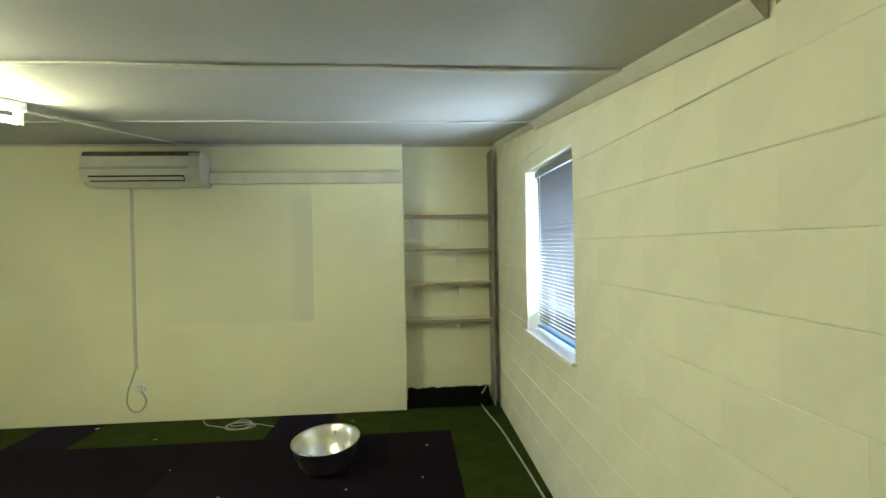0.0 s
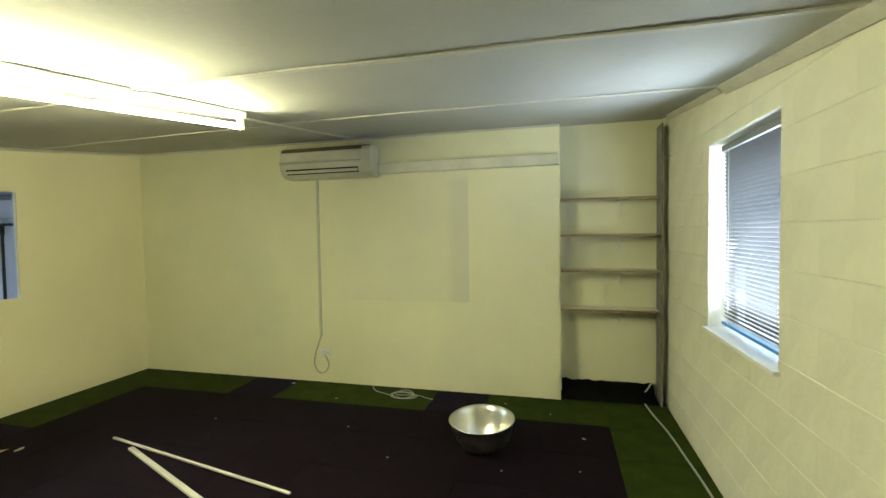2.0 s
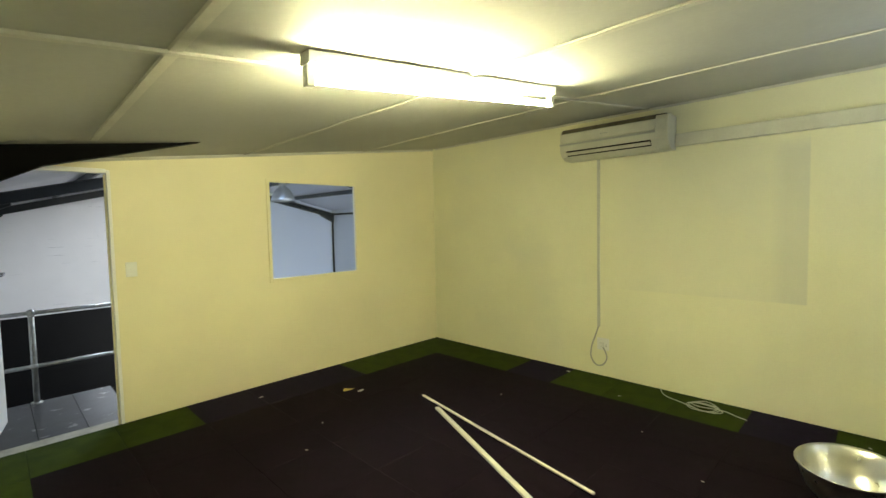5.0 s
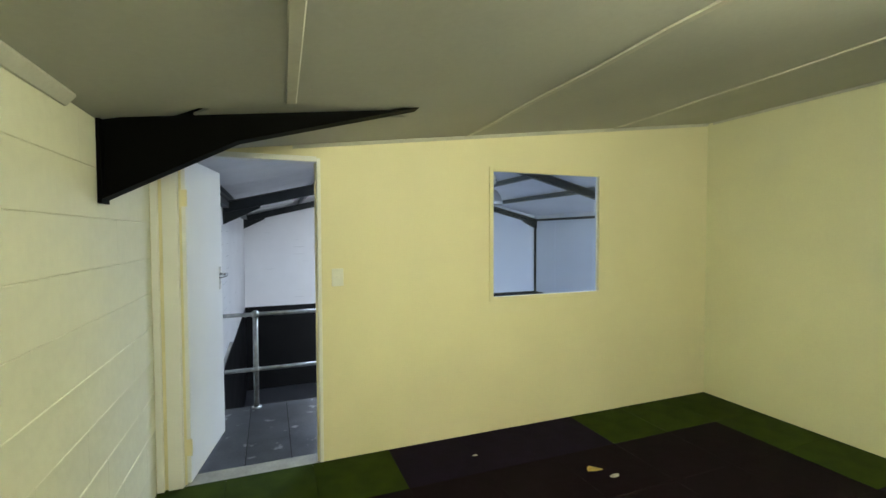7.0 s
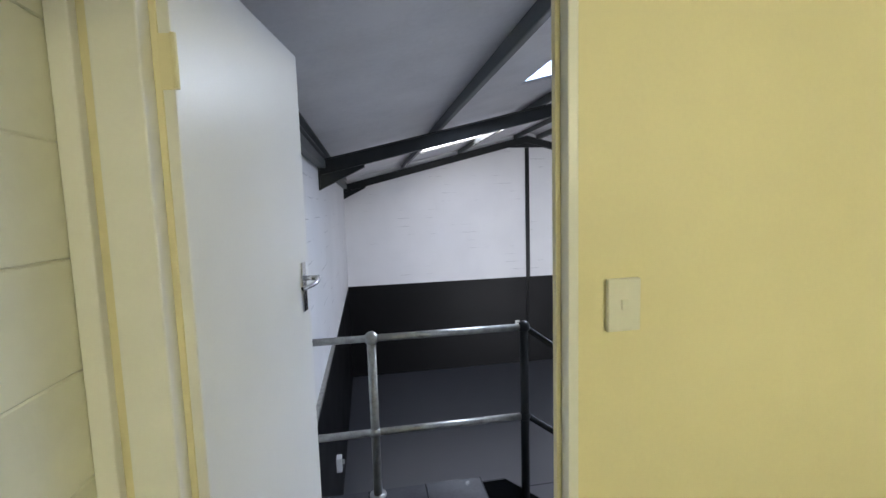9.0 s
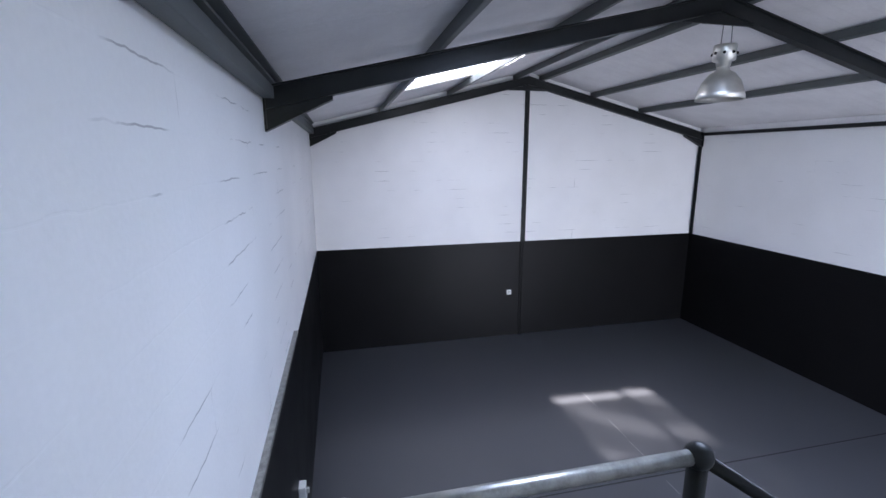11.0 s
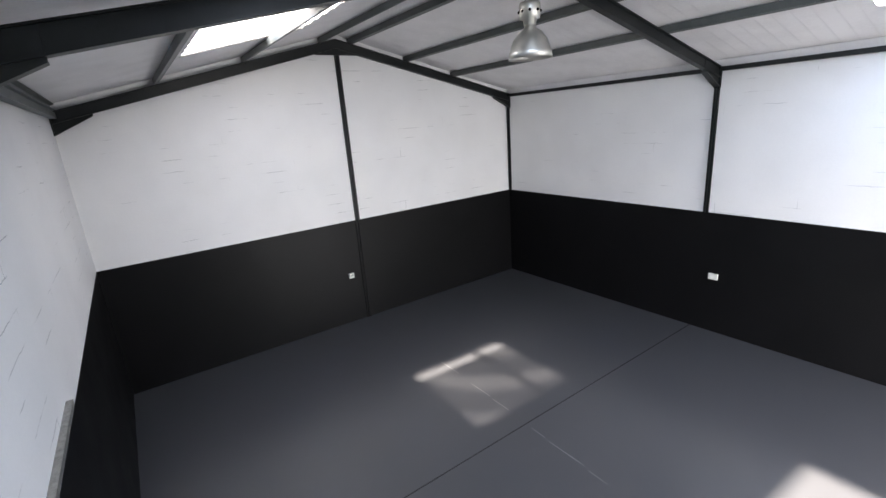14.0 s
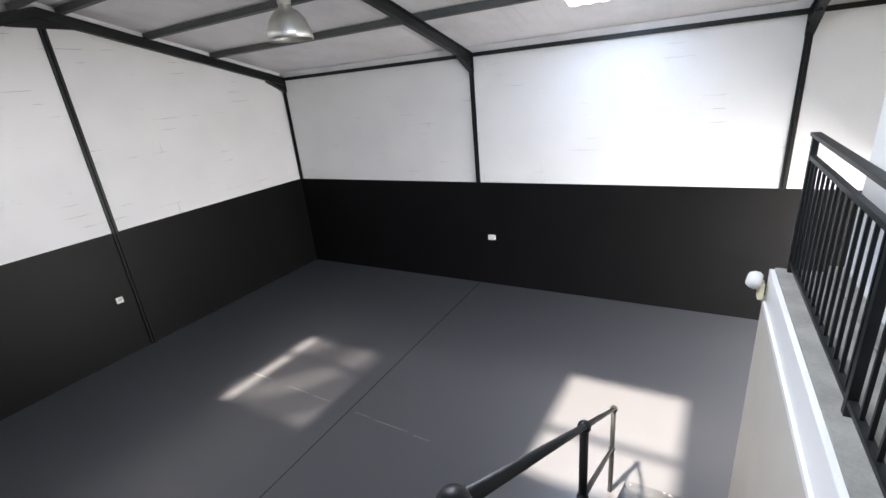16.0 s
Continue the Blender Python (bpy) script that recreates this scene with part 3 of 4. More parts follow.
edges = ring(outer) + ring(gap)
bmesh.ops.triangle_fill(bm, edges=edges, use_beauty=True, use_dissolve=False)
ext = bmesh.ops.extrude_face_region(bm, geom=list(bm.faces))
bmesh.ops.translate(bm, verts=[g for g in ext["geom"] if isinstance(g, bmesh.types.BMVert)], vec=(0, 0, 0.012))
structure(finish("ceiling", bm, M_ceiling), "off-white sloping ceiling boards with a broken corner", "ceiling")


def strip(p, q, w=0.045, t=0.008, sag=0.0):
    """A cover strip on the underside of the ceiling, from p to q in the plan."""
    bm = bmesh.new()
    (xa, ya), (xb, yb) = p, q
    d = Vector((xb - xa, yb - ya)).normalized()
    nx, ny = -d.y * w / 2, d.x * w / 2
    prev = None
    for k in range(13):
        f = k / 12
        x, y = xa + (xb - xa) * f, ya + (yb - ya) * f
        dz = sag * math.sin(f * math.pi * 3) ** 2
        r = []
        for s, h in ((-1, -0.001), (-0.8, -t), (0.8, -t), (1, -0.001)):
            yy = y + s * ny
            r.append(bm.verts.new((x + s * nx, yy, ceil_z(yy) + h - dz)))
        if prev:
            for i in range(4):
                bm.faces.new((prev[i], prev[(i + 1) % 4], r[(i + 1) % 4], r[i]))
        else:
            bm.faces.new(r)
        prev = r
    bm.faces.new(prev)
    return structure(finish("trim_ceiling_strip", bm, M_strip), "painted cover strip over a ceiling joint", "trim")


STRIPS = (((1.0, 0.90), (EX - 0.02, 0.78), 0.003), ((0.03, 2.17), (2.76, 2.09), 0.006), ((2.82, 2.00), (EX - 0.04, 2.03), 0.008),
          ((0.03, 3.54), (2.76, 3.30), 0.004), ((2.82, 3.27), (EX - 0.04, 3.29), 0.004))
for p, q, sag in STRIPS:
    strip(p, q, sag=sag)
strip((2.79, S + 0.05), (2.79, ACY - 0.02), 0.035, 0.011, 0.004)


def cornice(name, p, q, way, size=1.0):
    """A small coved trim where the ceiling meets a wall."""
    bm = bmesh.new()
    (xa, ya), (xb, yb) = p, q
    prev = None
    for x, y in ((xa, ya), (xb, yb)):
        r = []
        for a, h in ((0.0, -0.055), (0.012, -0.055), (0.05, -0.012), (0.05, 0.0), (0.0, 0.0)):
            a, h = a * size, h * size
            yy = y + way[1] * a
            r.append(bm.verts.new((x + way[0] * a, yy, ceil_z(yy) + h - 0.001)))
        if prev:
            for i in range(5):
                bm.faces.new((prev[i], prev[(i + 1) % 5], r[(i + 1) % 5], r[i]))
        else:
            bm.faces.new(r)
        prev = r
    bm.faces.new(prev)
    return structure(finish(name, bm, M_strip), "painted cornice strip along the wall", "trim")


cornice("trim_cornice_east", (EX - 0.002, 1.38), (EX - 0.002, 3.28), (-1, 0), 0.95)
cornice("trim_cornice_east", (EX - 0.002, 3.36), (EX - 0.002, 4.60), (-1, 0), 0.65)
cornice("trim_cornice_west", (0.002, 0.95), (0.002, ACY - 0.01), (1, 0), 0.4)
cornice("trim_cornice_south", (1.15, S + 0.014), (EX - 0.06, S + 0.014), (0, 1), 0.7)
structure(box("trim_cornice_north", 0.06, 4.78, ACY - 0.012, ACY - 0.002, ceil_z(ACY) - 0.022, ceil_z(ACY) - 0.003, M_strip), "thin painted strip under the ceiling", "trim")

# ---- office: window with blind ----
structure(box("window_sill", EX - 0.03, EX + 0.20, WIN[0] - 0.02, WIN[1] + 0.02, WIN[2] - 0.02, WIN[2] + 0.002, M_white, bevel=0.004), "white painted window sill", "window sill")
wf = empty("window_1")
structure(wf, "white framed window with a lowered blind", "window")
bm = bmesh.new()
for a in ((WIN[0], WIN[0] + 0.04, WIN[2] + 0.002, WIN[3]), (WIN[1] - 0.04, WIN[1], WIN[2] + 0.002, WIN[3]), (WIN[0] + 0.0401, WIN[1] - 0.0401, WIN[2] + 0.002, WIN[2] + 0.042), (WIN[0] + 0.0401, WIN[1] - 0.0401, WIN[3] - 0.04, WIN[3])):
    add_box(bm, EX + 0.15, EX + 0.19, *a)
finish("frame", bm, M_white, wf, bevel=0.004)
box("pane", EX + 0.168, EX + 0.173, WIN[0] + 0.041, WIN[1] - 0.041, WIN[2] + 0.043, WIN[3] - 0.041, M_glass, wf).visible_shadow = False
bl = empty("venetian_blind")
tagged(bl, "grey aluminium venetian blind lowered in the window", "blind")
by0, by1, bx = WIN[0] + 0.015, WIN[1] - 0.05, EX + 0.075
box("head_rail", bx - 0.02, bx + 0.02, by0, by1, WIN[3] - 0.05, WIN[3] - 0.012, M_blind, bl, 0.003)
box("bottom_rail", bx - 0.014, bx + 0.014, by0, by1, WIN[2] + 0.03, WIN[2] + 0.048, M_bluefilm, bl, 0.003)
bm = bmesh.new()
prev = None
for k in range(5):
    f = k / 4 - 0.5
    r = [bm.verts.new((f * 0.019, y, 0.0018 * (1 - 4 * f * f) - f * 0.0225)) for y in (by0, by1)]
    if prev:
        bm.faces.new((prev[0], prev[1], r[1], r[0]))
    prev = r
bmesh.ops.solidify(bm, geom=list(bm.faces), thickness=0.0006)
slat = finish("slat", bm, M_blind, bl, at=Matrix.Translation((bx, 0, WIN[3] - 0.065)))
z = WIN[3] - 0.085
while z > WIN[2] + 0.06:
    o = new("slat", slat.data)
    o.parent, o.matrix_basis = bl, Matrix.Translation((bx, 0, z))
    z -= 0.0235
for y in (by0 + 0.1, by1 - 0.1):
    pipe("ladder_cord", (bx - 0.013, y, WIN[2] + 0.04), (bx - 0.013, y, WIN[3] - 0.04), 0.0015, M_plastic, bl, 6)
# Plain white board added outdoors so the gaps of the blind look bright.
structure(box("backdrop", 9.0, 9.02, -3, 8, 0.0, 6, M_white), "white board added outside for a bright view through the window", "backdrop")

# ---- office: interior window ----
iw = empty("window_2")
structure(iw, "fixed interior window with a thin white frame", "window")
bm = bmesh.new()
y0, y1, z0, z1 = OPEN_WIN
for a in ((y0 - 0.022, y0 + 0.012, z0 - 0.022, z1 + 0.022), (y1 - 0.012, y1 + 0.022, z0 - 0.022, z1 + 0.022), (y0 + 0.0121, y1 - 0.0121, z0 - 0.022, z0 + 0.012), (y0 + 0.0121, y1 - 0.0121, z1 - 0.012, z1 + 0.022)):
    add_box(bm, 0.002, 0.014, *a)
finish("frame", bm, M_board, iw, bevel=0.003)
bm = bmesh.new()
for a in ((y0 + 0.001, y0 + 0.008, z0 + 0.001, z1 - 0.001), (y1 - 0.008, y1 - 0.001, z0 + 0.001, z1 - 0.001), (y0 + 0.0081, y1 - 0.0081, z0 + 0.001, z0 + 0.008), (y0 + 0.0081, y1 - 0.0081, z1 - 0.008, z1 - 0.001)):
    add_box(bm, -0.045, -0.02, *a)
finish("bead", bm, M_white, iw, bevel=0.003)
box("pane", -0.035, -0.030, y0 + 0.008, y1 - 0.008, z0 + 0.008, z1 - 0.008, M_glass_inner, iw).visible_shadow = False

# ---- office: door ----
df = empty("door_frame")
structure(df, "white painted wooden door frame", "door frame")
d0, d1 = OPEN_DOOR[:2]
bm = bmesh.new()
add_box(bm, -PW - 0.01, 0.016, d0 - 0.045, d0 + 0.035, -0.012, 2.03)
add_box(bm, -PW - 0.01, 0.006, d1 - 0.018, d1 + 0.006, -0.012, 2.03)
add_box(bm, -PW - 0.01, 0.010, d0 + 0.0351, d1 - 0.0181, 2.005, 2.04)
finish("jamb", bm, M_white, df, bevel=0.004)
bm = bmesh.new()
add_box(bm, -0.05, -0.03, d0 + 0.0352, d0 + 0.048, 0.0, 2.0)
add_box(bm, -0.05, -0.03, d1 - 0.031, d1 - 0.0182, 0.0, 2.0)
finish("stop", bm, M_board, df, bevel=0.003)
structure(box("threshold", -0.145, 0.02, d0 + 0.036, d1 - 0.019, -0.0135, 0.004, M_concrete, bevel=0.006), "worn bare threshold in the doorway", "threshold")
door = empty("door")
tagged(door, "white painted flush door standing wide open", "door")
W, T = 0.735, 0.04
bm = bmesh.new()
add_box(bm, 0, W, -T, 0, 0, 1.985)
finish("leaf", bm, M_white, door, bevel=0.003)
for zz in (0.22, 1.74):
    bm = bmesh.new()
    add_box(bm, -0.004, 0.002, -T, 0.004, zz - 0.05, zz + 0.05)
    add_pipe(bm, (-0.004, 0.006, zz - 0.05), (-0.004, 0.006, zz + 0.05), 0.006, 8)
    finish("hinge", bm, M_board, door)
hw = bmesh.new()
add_box(hw, W - 0.085, W - 0.045, 0.0005, 0.006, 1.11, 1.28)
plate = finish("lock_plate", hw, M_chrome, door, bevel=0.002)
bm = bmesh.new()
add_pipe(bm, (W - 0.065, 0.006, 1.225), (W - 0.065, 0.05, 1.225), 0.009)
finish("spindle", bm, M_chrome, door, smooth=True)
lever = [(W - 0.055, 0.05, 1.227), (W - 0.075, 0.056, 1.227), (W - 0.12, 0.062, 1.219), (W - 0.155, 0.052, 1.213), (W - 0.18, 0.034, 1.207)]
cable("handle", lever, 0.0075, M_chrome, door)
bm = bmesh.new()
add_box(bm, W - 0.085, W - 0.045, -T - 0.006, -T - 0.0005, 1.11, 1.28)
add_pipe(bm, (W - 0.065, -T - 0.006, 1.225), (W - 0.065, -T - 0.05, 1.225), 0.009)
add_pipe(bm, (W - 0.065, -T - 0.05, 1.225), (W - 0.18, -T - 0.055, 1.21), 0.008)
finish("handle", bm, M_chrome, door)
# leaf runs from the hinge towards the hall, its face to the landing
door.matrix_basis = pose(-0.03, 0.335, 0.012, 0, 0, 170.3) @ Matrix.Diagonal((1, -1, 1, 1))

structure(box("trim_corner", 0.003, 0.028, S + 0.014, S + 0.052, 0.009, 1.985, M_white, bevel=0.004), "white painted batten in the corner beside the door", "trim")

sw = empty("light_switch")
tagged(sw, "white plastic light switch on the partition", "light switch")
box("plate", 0.001, 0.016, 1.185, 1.262, 1.185, 1.303, M_plastic, sw, 0.004)
box("rocker", 0.0161, 0.022, 1.214, 1.232, 1.235, 1.258, M_plastic, sw, 0.002)

# ---- office: steel haunch through the ceiling ----
hroot = empty("rafter_foot")
tagged(hroot, "black steel rafter foot poking through the ceiling", "rafter")
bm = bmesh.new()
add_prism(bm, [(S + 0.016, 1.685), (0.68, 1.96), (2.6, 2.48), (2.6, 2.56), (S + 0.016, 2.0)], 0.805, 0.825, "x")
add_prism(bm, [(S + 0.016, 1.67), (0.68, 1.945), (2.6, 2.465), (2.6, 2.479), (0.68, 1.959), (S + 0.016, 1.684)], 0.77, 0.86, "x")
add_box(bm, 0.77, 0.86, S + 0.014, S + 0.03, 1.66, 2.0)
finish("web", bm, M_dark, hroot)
# Near-black sheet added so the ceiling gap shows shade instead of bright roof.
structure(prism("void_shade_sheet", [(S + 0.005, 2.06), (2.25, 2.57), (4.91, 2.60), (4.91, 2.61), (2.25, 2.585), (S + 0.005, 2.075)], 0.002, EX, "x", M_dark), "near-black sheet added as the shade above the ceiling", "void")

# ---- office: air conditioner and trunking ----
ac = empty("air_conditioner")
tagged(ac, "white split air conditioner unit high on the wall", "air conditioner")
ax0, ax1 = 2.03, 3.03
prof = [(4.655, 2.15), (4.655, 2.44), (4.50, 2.45), (4.455, 2.435), (4.44, 2.40), (4.43, 2.30), (4.435, 2.24), (4.47, 2.185), (4.53, 2.155)]
prism("body", prof, ax0, ax1, "x", M_aged, ac, 0.008)
prism("front_panel", [(4.4295, 2.405), (4.4215, 2.40), (4.4150, 2.315), (4.4235, 2.312)], ax0 + 0.02, ax1 - 0.10, "x", M_aged, ac)
box("grey_band", ax0 + 0.004, ax1 - 0.10, 4.421, 4.428, 2.292, 2.309, M_grey_plastic, ac)
prism("outlet", [(4.430, 2.235), (4.462, 2.188), (4.468, 2.196), (4.44, 2.24)], ax0 + 0.07, ax1 - 0.14, "x", M_dark, ac)
prism("louvre", [(4.418, 2.218), (4.446, 2.196), (4.449, 2.200), (4.421, 2.222)], ax0 + 0.07, ax1 - 0.14, "x", M_aged, ac)
bm = bmesh.new()
add_box(bm, ax0 + 0.42, ax0 + 0.435, 4.4155, 4.419, 2.352, 2.360)
add_box(bm, ax0 + 0.44, ax0 + 0.49, 4.4155, 4.419, 2.354, 2.358)
finish("badge", bm, M_grey_plastic, ac)
bm = bmesh.new()
for k in range(14):
    add_box(bm, ax0 + 0.06 + k * 0.066, ax0 + 0.066 + k * 0.066, 4.52, 4.64, 2.4485, 2.456)
tagged(finish("top_grille", bm, M_grime, ac), kind="stuff")
prism("intake_grille", [(4.500, 2.4525), (4.453, 2.4375), (4.4385, 2.408), (4.4365, 2.409), (4.449, 2.441), (4.498, 2.4575)], ax0 + 0.02, ax1 - 0.10, "x", M_grime, ac)
box("top_cover", ax0 + 0.02, ax1 - 0.02, 4.462, 4.65, 2.4405, 2.4482, M_grime, ac)
tagged(box("cable_trunking", 3.035, 4.785, ACY - 0.062, ACY - 0.002, 2.18, 2.285, M_aged, bevel=0.006), "white plastic pipe trunking along the wall", "trunking")
tagged(box("cable_conduit", 2.315, 2.34, ACY - 0.022, ACY - 0.002, 0.50, 2.16, M_conduit, bevel=0.004), "painted vertical cable conduit below the air conditioner", "conduit")
so = empty("wall_socket")
tagged(so, "white plastic wall socket with plug", "wall socket")
box("plate", 2.31, 2.43, ACY - 0.014, ACY - 0.002, 0.27, 0.39, M_plastic, so, 0.004)
box("plug", 2.335, 2.385, ACY - 0.05, ACY - 0.0145, 0.30, 0.35, M_plastic, so, 0.008)
bm = bmesh.new()
for dz in (0.0, 0.018):
    add_pipe(bm, (2.405, ACY - 0.0165, 0.31 + dz), (2.405, ACY - 0.0142, 0.31 + dz), 0.004, 8)
finish("contact", bm, M_dark, so)
loop = [(2.328, ACY - 0.015, 0.51), (2.30, ACY - 0.02, 0.42), (2.255, ACY - 0.025, 0.27), (2.26, ACY - 0.02, 0.16), (2.33, ACY - 0.022, 0.11), (2.41, ACY - 0.02, 0.18), (2.40, ACY - 0.03, 0.27), (2.37, ACY - 0.045, 0.32)]
tagged(cable("power_cord", loop, 0.007, M_cable), "grey power cord looped below the socket", "cable")

# ---- office: shelf recess ----
for zz in (1.875, 1.545, 1.215, 0.855):
    sh = empty("shelf")
    tagged(sh, "painted board shelf with a raw wooden edge on brackets", "shelf", "recess shelves")
    box("board", 4.795, 5.64, ACY + 0.03, 4.918, zz - 0.018, zz, M_shelf, sh, 0.002)
    box("edge", 4.795, 5.64, ACY + 0.022, ACY + 0.0298, zz - 0.019, zz + 0.001, M_wood, sh)
    for xx in (4.88, 5.33):
        bm = bmesh.new()
        add_box(bm, xx - 0.01, xx + 0.01, 4.912, 4.918, zz - 0.17, zz - 0.02)
        add_box(bm, xx - 0.01, xx + 0.01, 4.76, 4.9119, zz - 0.026, zz - 0.02)
        add_prism(bm, [(4.90, zz - 0.14), (4.911, zz - 0.14), (4.80, zz - 0.027), (4.79, zz - 0.027)], xx - 0.003, xx + 0.003, "x")
        finish("bracket", bm, M_plastic, sh)
bm = bmesh.new()
add_box(bm, 5.645, 5.66, ACY + 0.0, ACY + 0.20, 0, 2.50)
tagged(finish("steel_post", bm, M_rust, bevel=0.003), "scuffed dark grey steel post in the recess corner", "post")
bm = bmesh.new()
cols = 26
rows = []
for j, (yy, zz) in enumerate(((4.90, 0.135), (4.86, 0.13), (4.80, 0.10), (4.72, 0.05), (4.66, 0.012))):
    rows.append([bm.verts.new((4.80 + 0.82 * i / cols, yy + 0.012 * noise.noise((i * 0.5, j, 3)), zz + (0.018 * noise.noise((i * 0.45, j * 0.7, 0)) if zz > 0.02 else 0.004))) for i in range(cols + 1)])
for a, b in zip(rows, rows[1:]):
    for i in range(cols):
        bm.faces.new((a[i], a[i + 1], b[i + 1], b[i]))
low = [bm.verts.new((v.co.x, v.co.y, 0.004)) for v in rows[0]]
for i in range(cols):
    bm.faces.new((rows[0][i + 1], rows[0][i], low[i], low[i + 1]))
bmesh.ops.solidify(bm, geom=list(bm.faces), thickness=-0.003)
tagged(finish("cloth", bm, M_cloth, smooth=True), "crumpled black cloth in the bottom of the recess", "cloth")

# ---- office: fluorescent lamp ----
fl = empty("fluorescent_lamp")
tagged(fl, "lit fluorescent tube batten on the ceiling", "fluorescent lamp")
ya, yb, fx = 1.19, 2.73, 2.95


def cz(y, d):
    return ceil_z(y) - d


prism("batten", [(ya, cz(ya, 0.002)), (yb, cz(yb, 0.002)), (yb, cz(yb, 0.045)), (ya, cz(ya, 0.045))], fx - 0.03, fx + 0.03, "x", M_white, fl, 0.004)
for y in (ya, yb):
    s = 1 if y == ya else -1
    box("lamp_holder", fx - 0.015, fx + 0.015, min(y, y + s * 0.03), max(y, y + s * 0.03), cz(y, 0.115), cz(y, 0.046), M_white, fl, 0.004)
pipe("tube", (fx, ya + 0.031, cz(ya + 0.031, 0.092)), (fx, yb - 0.031, cz(yb - 0.031, 0.092)), 0.015, M_tube, fl, 16)

# ---- office: loose things ----
bw = empty("lamp_reflector")
tagged(bw, "spun aluminium lamp reflector bowl lying on the carpet", "reflector bowl")
lathe("bowl", [(0.06, 0.0), (0.10, 0.005), (0.15, 0.035), (0.19, 0.09), (0.215, 0.16), (0.225, 0.215), (0.238, 0.222), (0.238, 0.226), (0.222, 0.219), (0.211, 0.16), (0.186, 0.093), (0.147, 0.04), (0.098, 0.010), (0.04, 0.006)], M_alu, bw)
bm = bmesh.new()
bmesh.ops.create_circle(bm, cap_ends=True, segments=28, radius=0.1, matrix=Matrix.Translation((0, 0, 0.0075)))
finish("base", bm, M_alu, bw)
bm = bmesh.new()
random.seed(4)
for k in range(9):
    a, r = random.uniform(0, 6.3), random.uniform(0.01, 0.08)
    bmesh.ops.create_icosphere(bm, subdivisions=1, radius=random.uniform(0.012, 0.026), matrix=Matrix.Translation((r * math.cos(a), r * math.sin(a), 0.022)) @ pose(0, 0, 0, 20 * k, 33 * k, 0))
tagged(finish("rubbish", bm, M_joint, bw), kind="stuff")
bw.matrix_basis = pose(4.235, 3.58, 0.008) @ pose(0, 0, 0, 3, -2, 0)


def rod(p, q, w, h):
    bm = bmesh.new()
    d = Vector((q[0] - p[0], q[1] - p[1], 0))
    add_box(bm, 0, d.length, -w / 2, w / 2, 0, h)
    ob = finish("plastic_strip", bm, M_rod, bevel=0.003)
    ob.matrix_basis = Matrix.Translation((p[0], p[1], 0.009 + (0.014 if w < 0.03 else 0))) @ Matrix.Rotation(math.atan2(d.y, d.x), 4, "Z")
    return tagged(ob, "thin white plastic strip lying on the carpet", "plastic strip", "strips on the floor")


rod((1.69, 2.99), (3.55, 2.21), 0.035, 0.018)
rod((1.42, 3.08), (3.20, 2.73), 0.02, 0.012)
co = [(2.93, 4.60, 0.03), (2.98, 4.53, 0.014), (3.1, 4.46, 0.014)]
for k in range(22):
    a = k * 0.75
    co.append((3.32 + (0.13 - 0.002 * k) * math.cos(a), 4.42 + (0.075 + 0.001 * k) * math.sin(a), 0.014 + 0.002 * (k % 5) + 0.001 * k))
co += [(3.46, 4.47, 0.014), (3.56, 4.42, 0.014), (3.62, 4.40, 0.014)]
tagged(cable("cable_coil", co, 0.004, M_cable), "thin white cable coiled on the carpet", "cable")
wc = [(5.60, 4.84, 0.16), (5.55, 4.80, 0.10), (5.49, 4.77, 0.05), (5.52, 4.66, 0.016), (5.54, 4.45, 0.016), (5.58, 4.15, 0.016), (5.61, 3.7, 0.016), (5.63, 3.3, 0.016), (5.64, 2.9, 0.016), (5.63, 2.4, 0.016), (5.66, 2.0, 0.016)]
tagged(cable("loose_cable", wc, 0.007, M_cable), "white cable lying along the block wall", "cable")
random.seed(9)


def chip(x, y, s, mat, label):
    bm = bmesh.new()
    bmesh.ops.create_icosphere(bm, subdivisions=1, radius=s)
    for v in bm.verts:
        v.co *= random.uniform(0.6, 1.2)
        v.co.z = max(0, v.co.z * 0.4)
    ob = finish("debris", bm, mat)
    ob.matrix_basis = pose(x, y, 0.008, 0, 0, random.uniform(0, 360)) @ Matrix.Diagonal((1.5, 0.8, 1, 1))
    return tagged(ob, label, "debris", "debris on the carpet")


chip(0.75, 2.73, 0.045, M_yellow, "small yellow scrap on the dark carpet")
chip(0.86, 2.80, 0.028, M_debris, "small white scrap on the dark carpet")
for x, y, s in ((4.95, 3.88, 0.013), (2.7, 4.25, 0.012), (2.05, 4.55, 0.016), (1.9, 3.6, 0.008), (2.4, 2.9, 0.009), (3.6, 3.3, 0.009), (4.4, 3.3, 0.008), (4.9, 3.4, 0.008), (1.2, 2.2, 0.009), (0.3, 2.1, 0.016), (4.3, 4.45, 0.010), (3.1, 3.7, 0.008), (1.5, 1.9, 0.008), (4.7, 4.3, 0.008)):
    chip(x, y, s, M_debris, "small pale crumb on the carpet")

# ---- landing and stairs ----
ld = empty("landing")
tagged(ld, "steel landing of dark chequer plates", "landing")
bm = bmesh.new()
for a in ((-1.44, -1.40, S + 0.01, 1.245), (-0.20, -0.155, S + 0.01, 1.245)):
    add_box(bm, a[0], a[1], a[2], a[3], LZ - 0.16, LZ - 0.0065)
add_box(bm, -1.3999, -0.156, S + 0.061, 1.1999, LZ - 0.02, LZ - 0.0065)
add_box(bm, -1.3999, -0.2001, 1.20, 1.245, LZ - 0.16, LZ - 0.0065)
add_box(bm, -1.3999, -0.2001, S + 0.01, S + 0.06, LZ - 0.16, LZ - 0.0065)
finish("frame", bm, M_steel_black, ld)
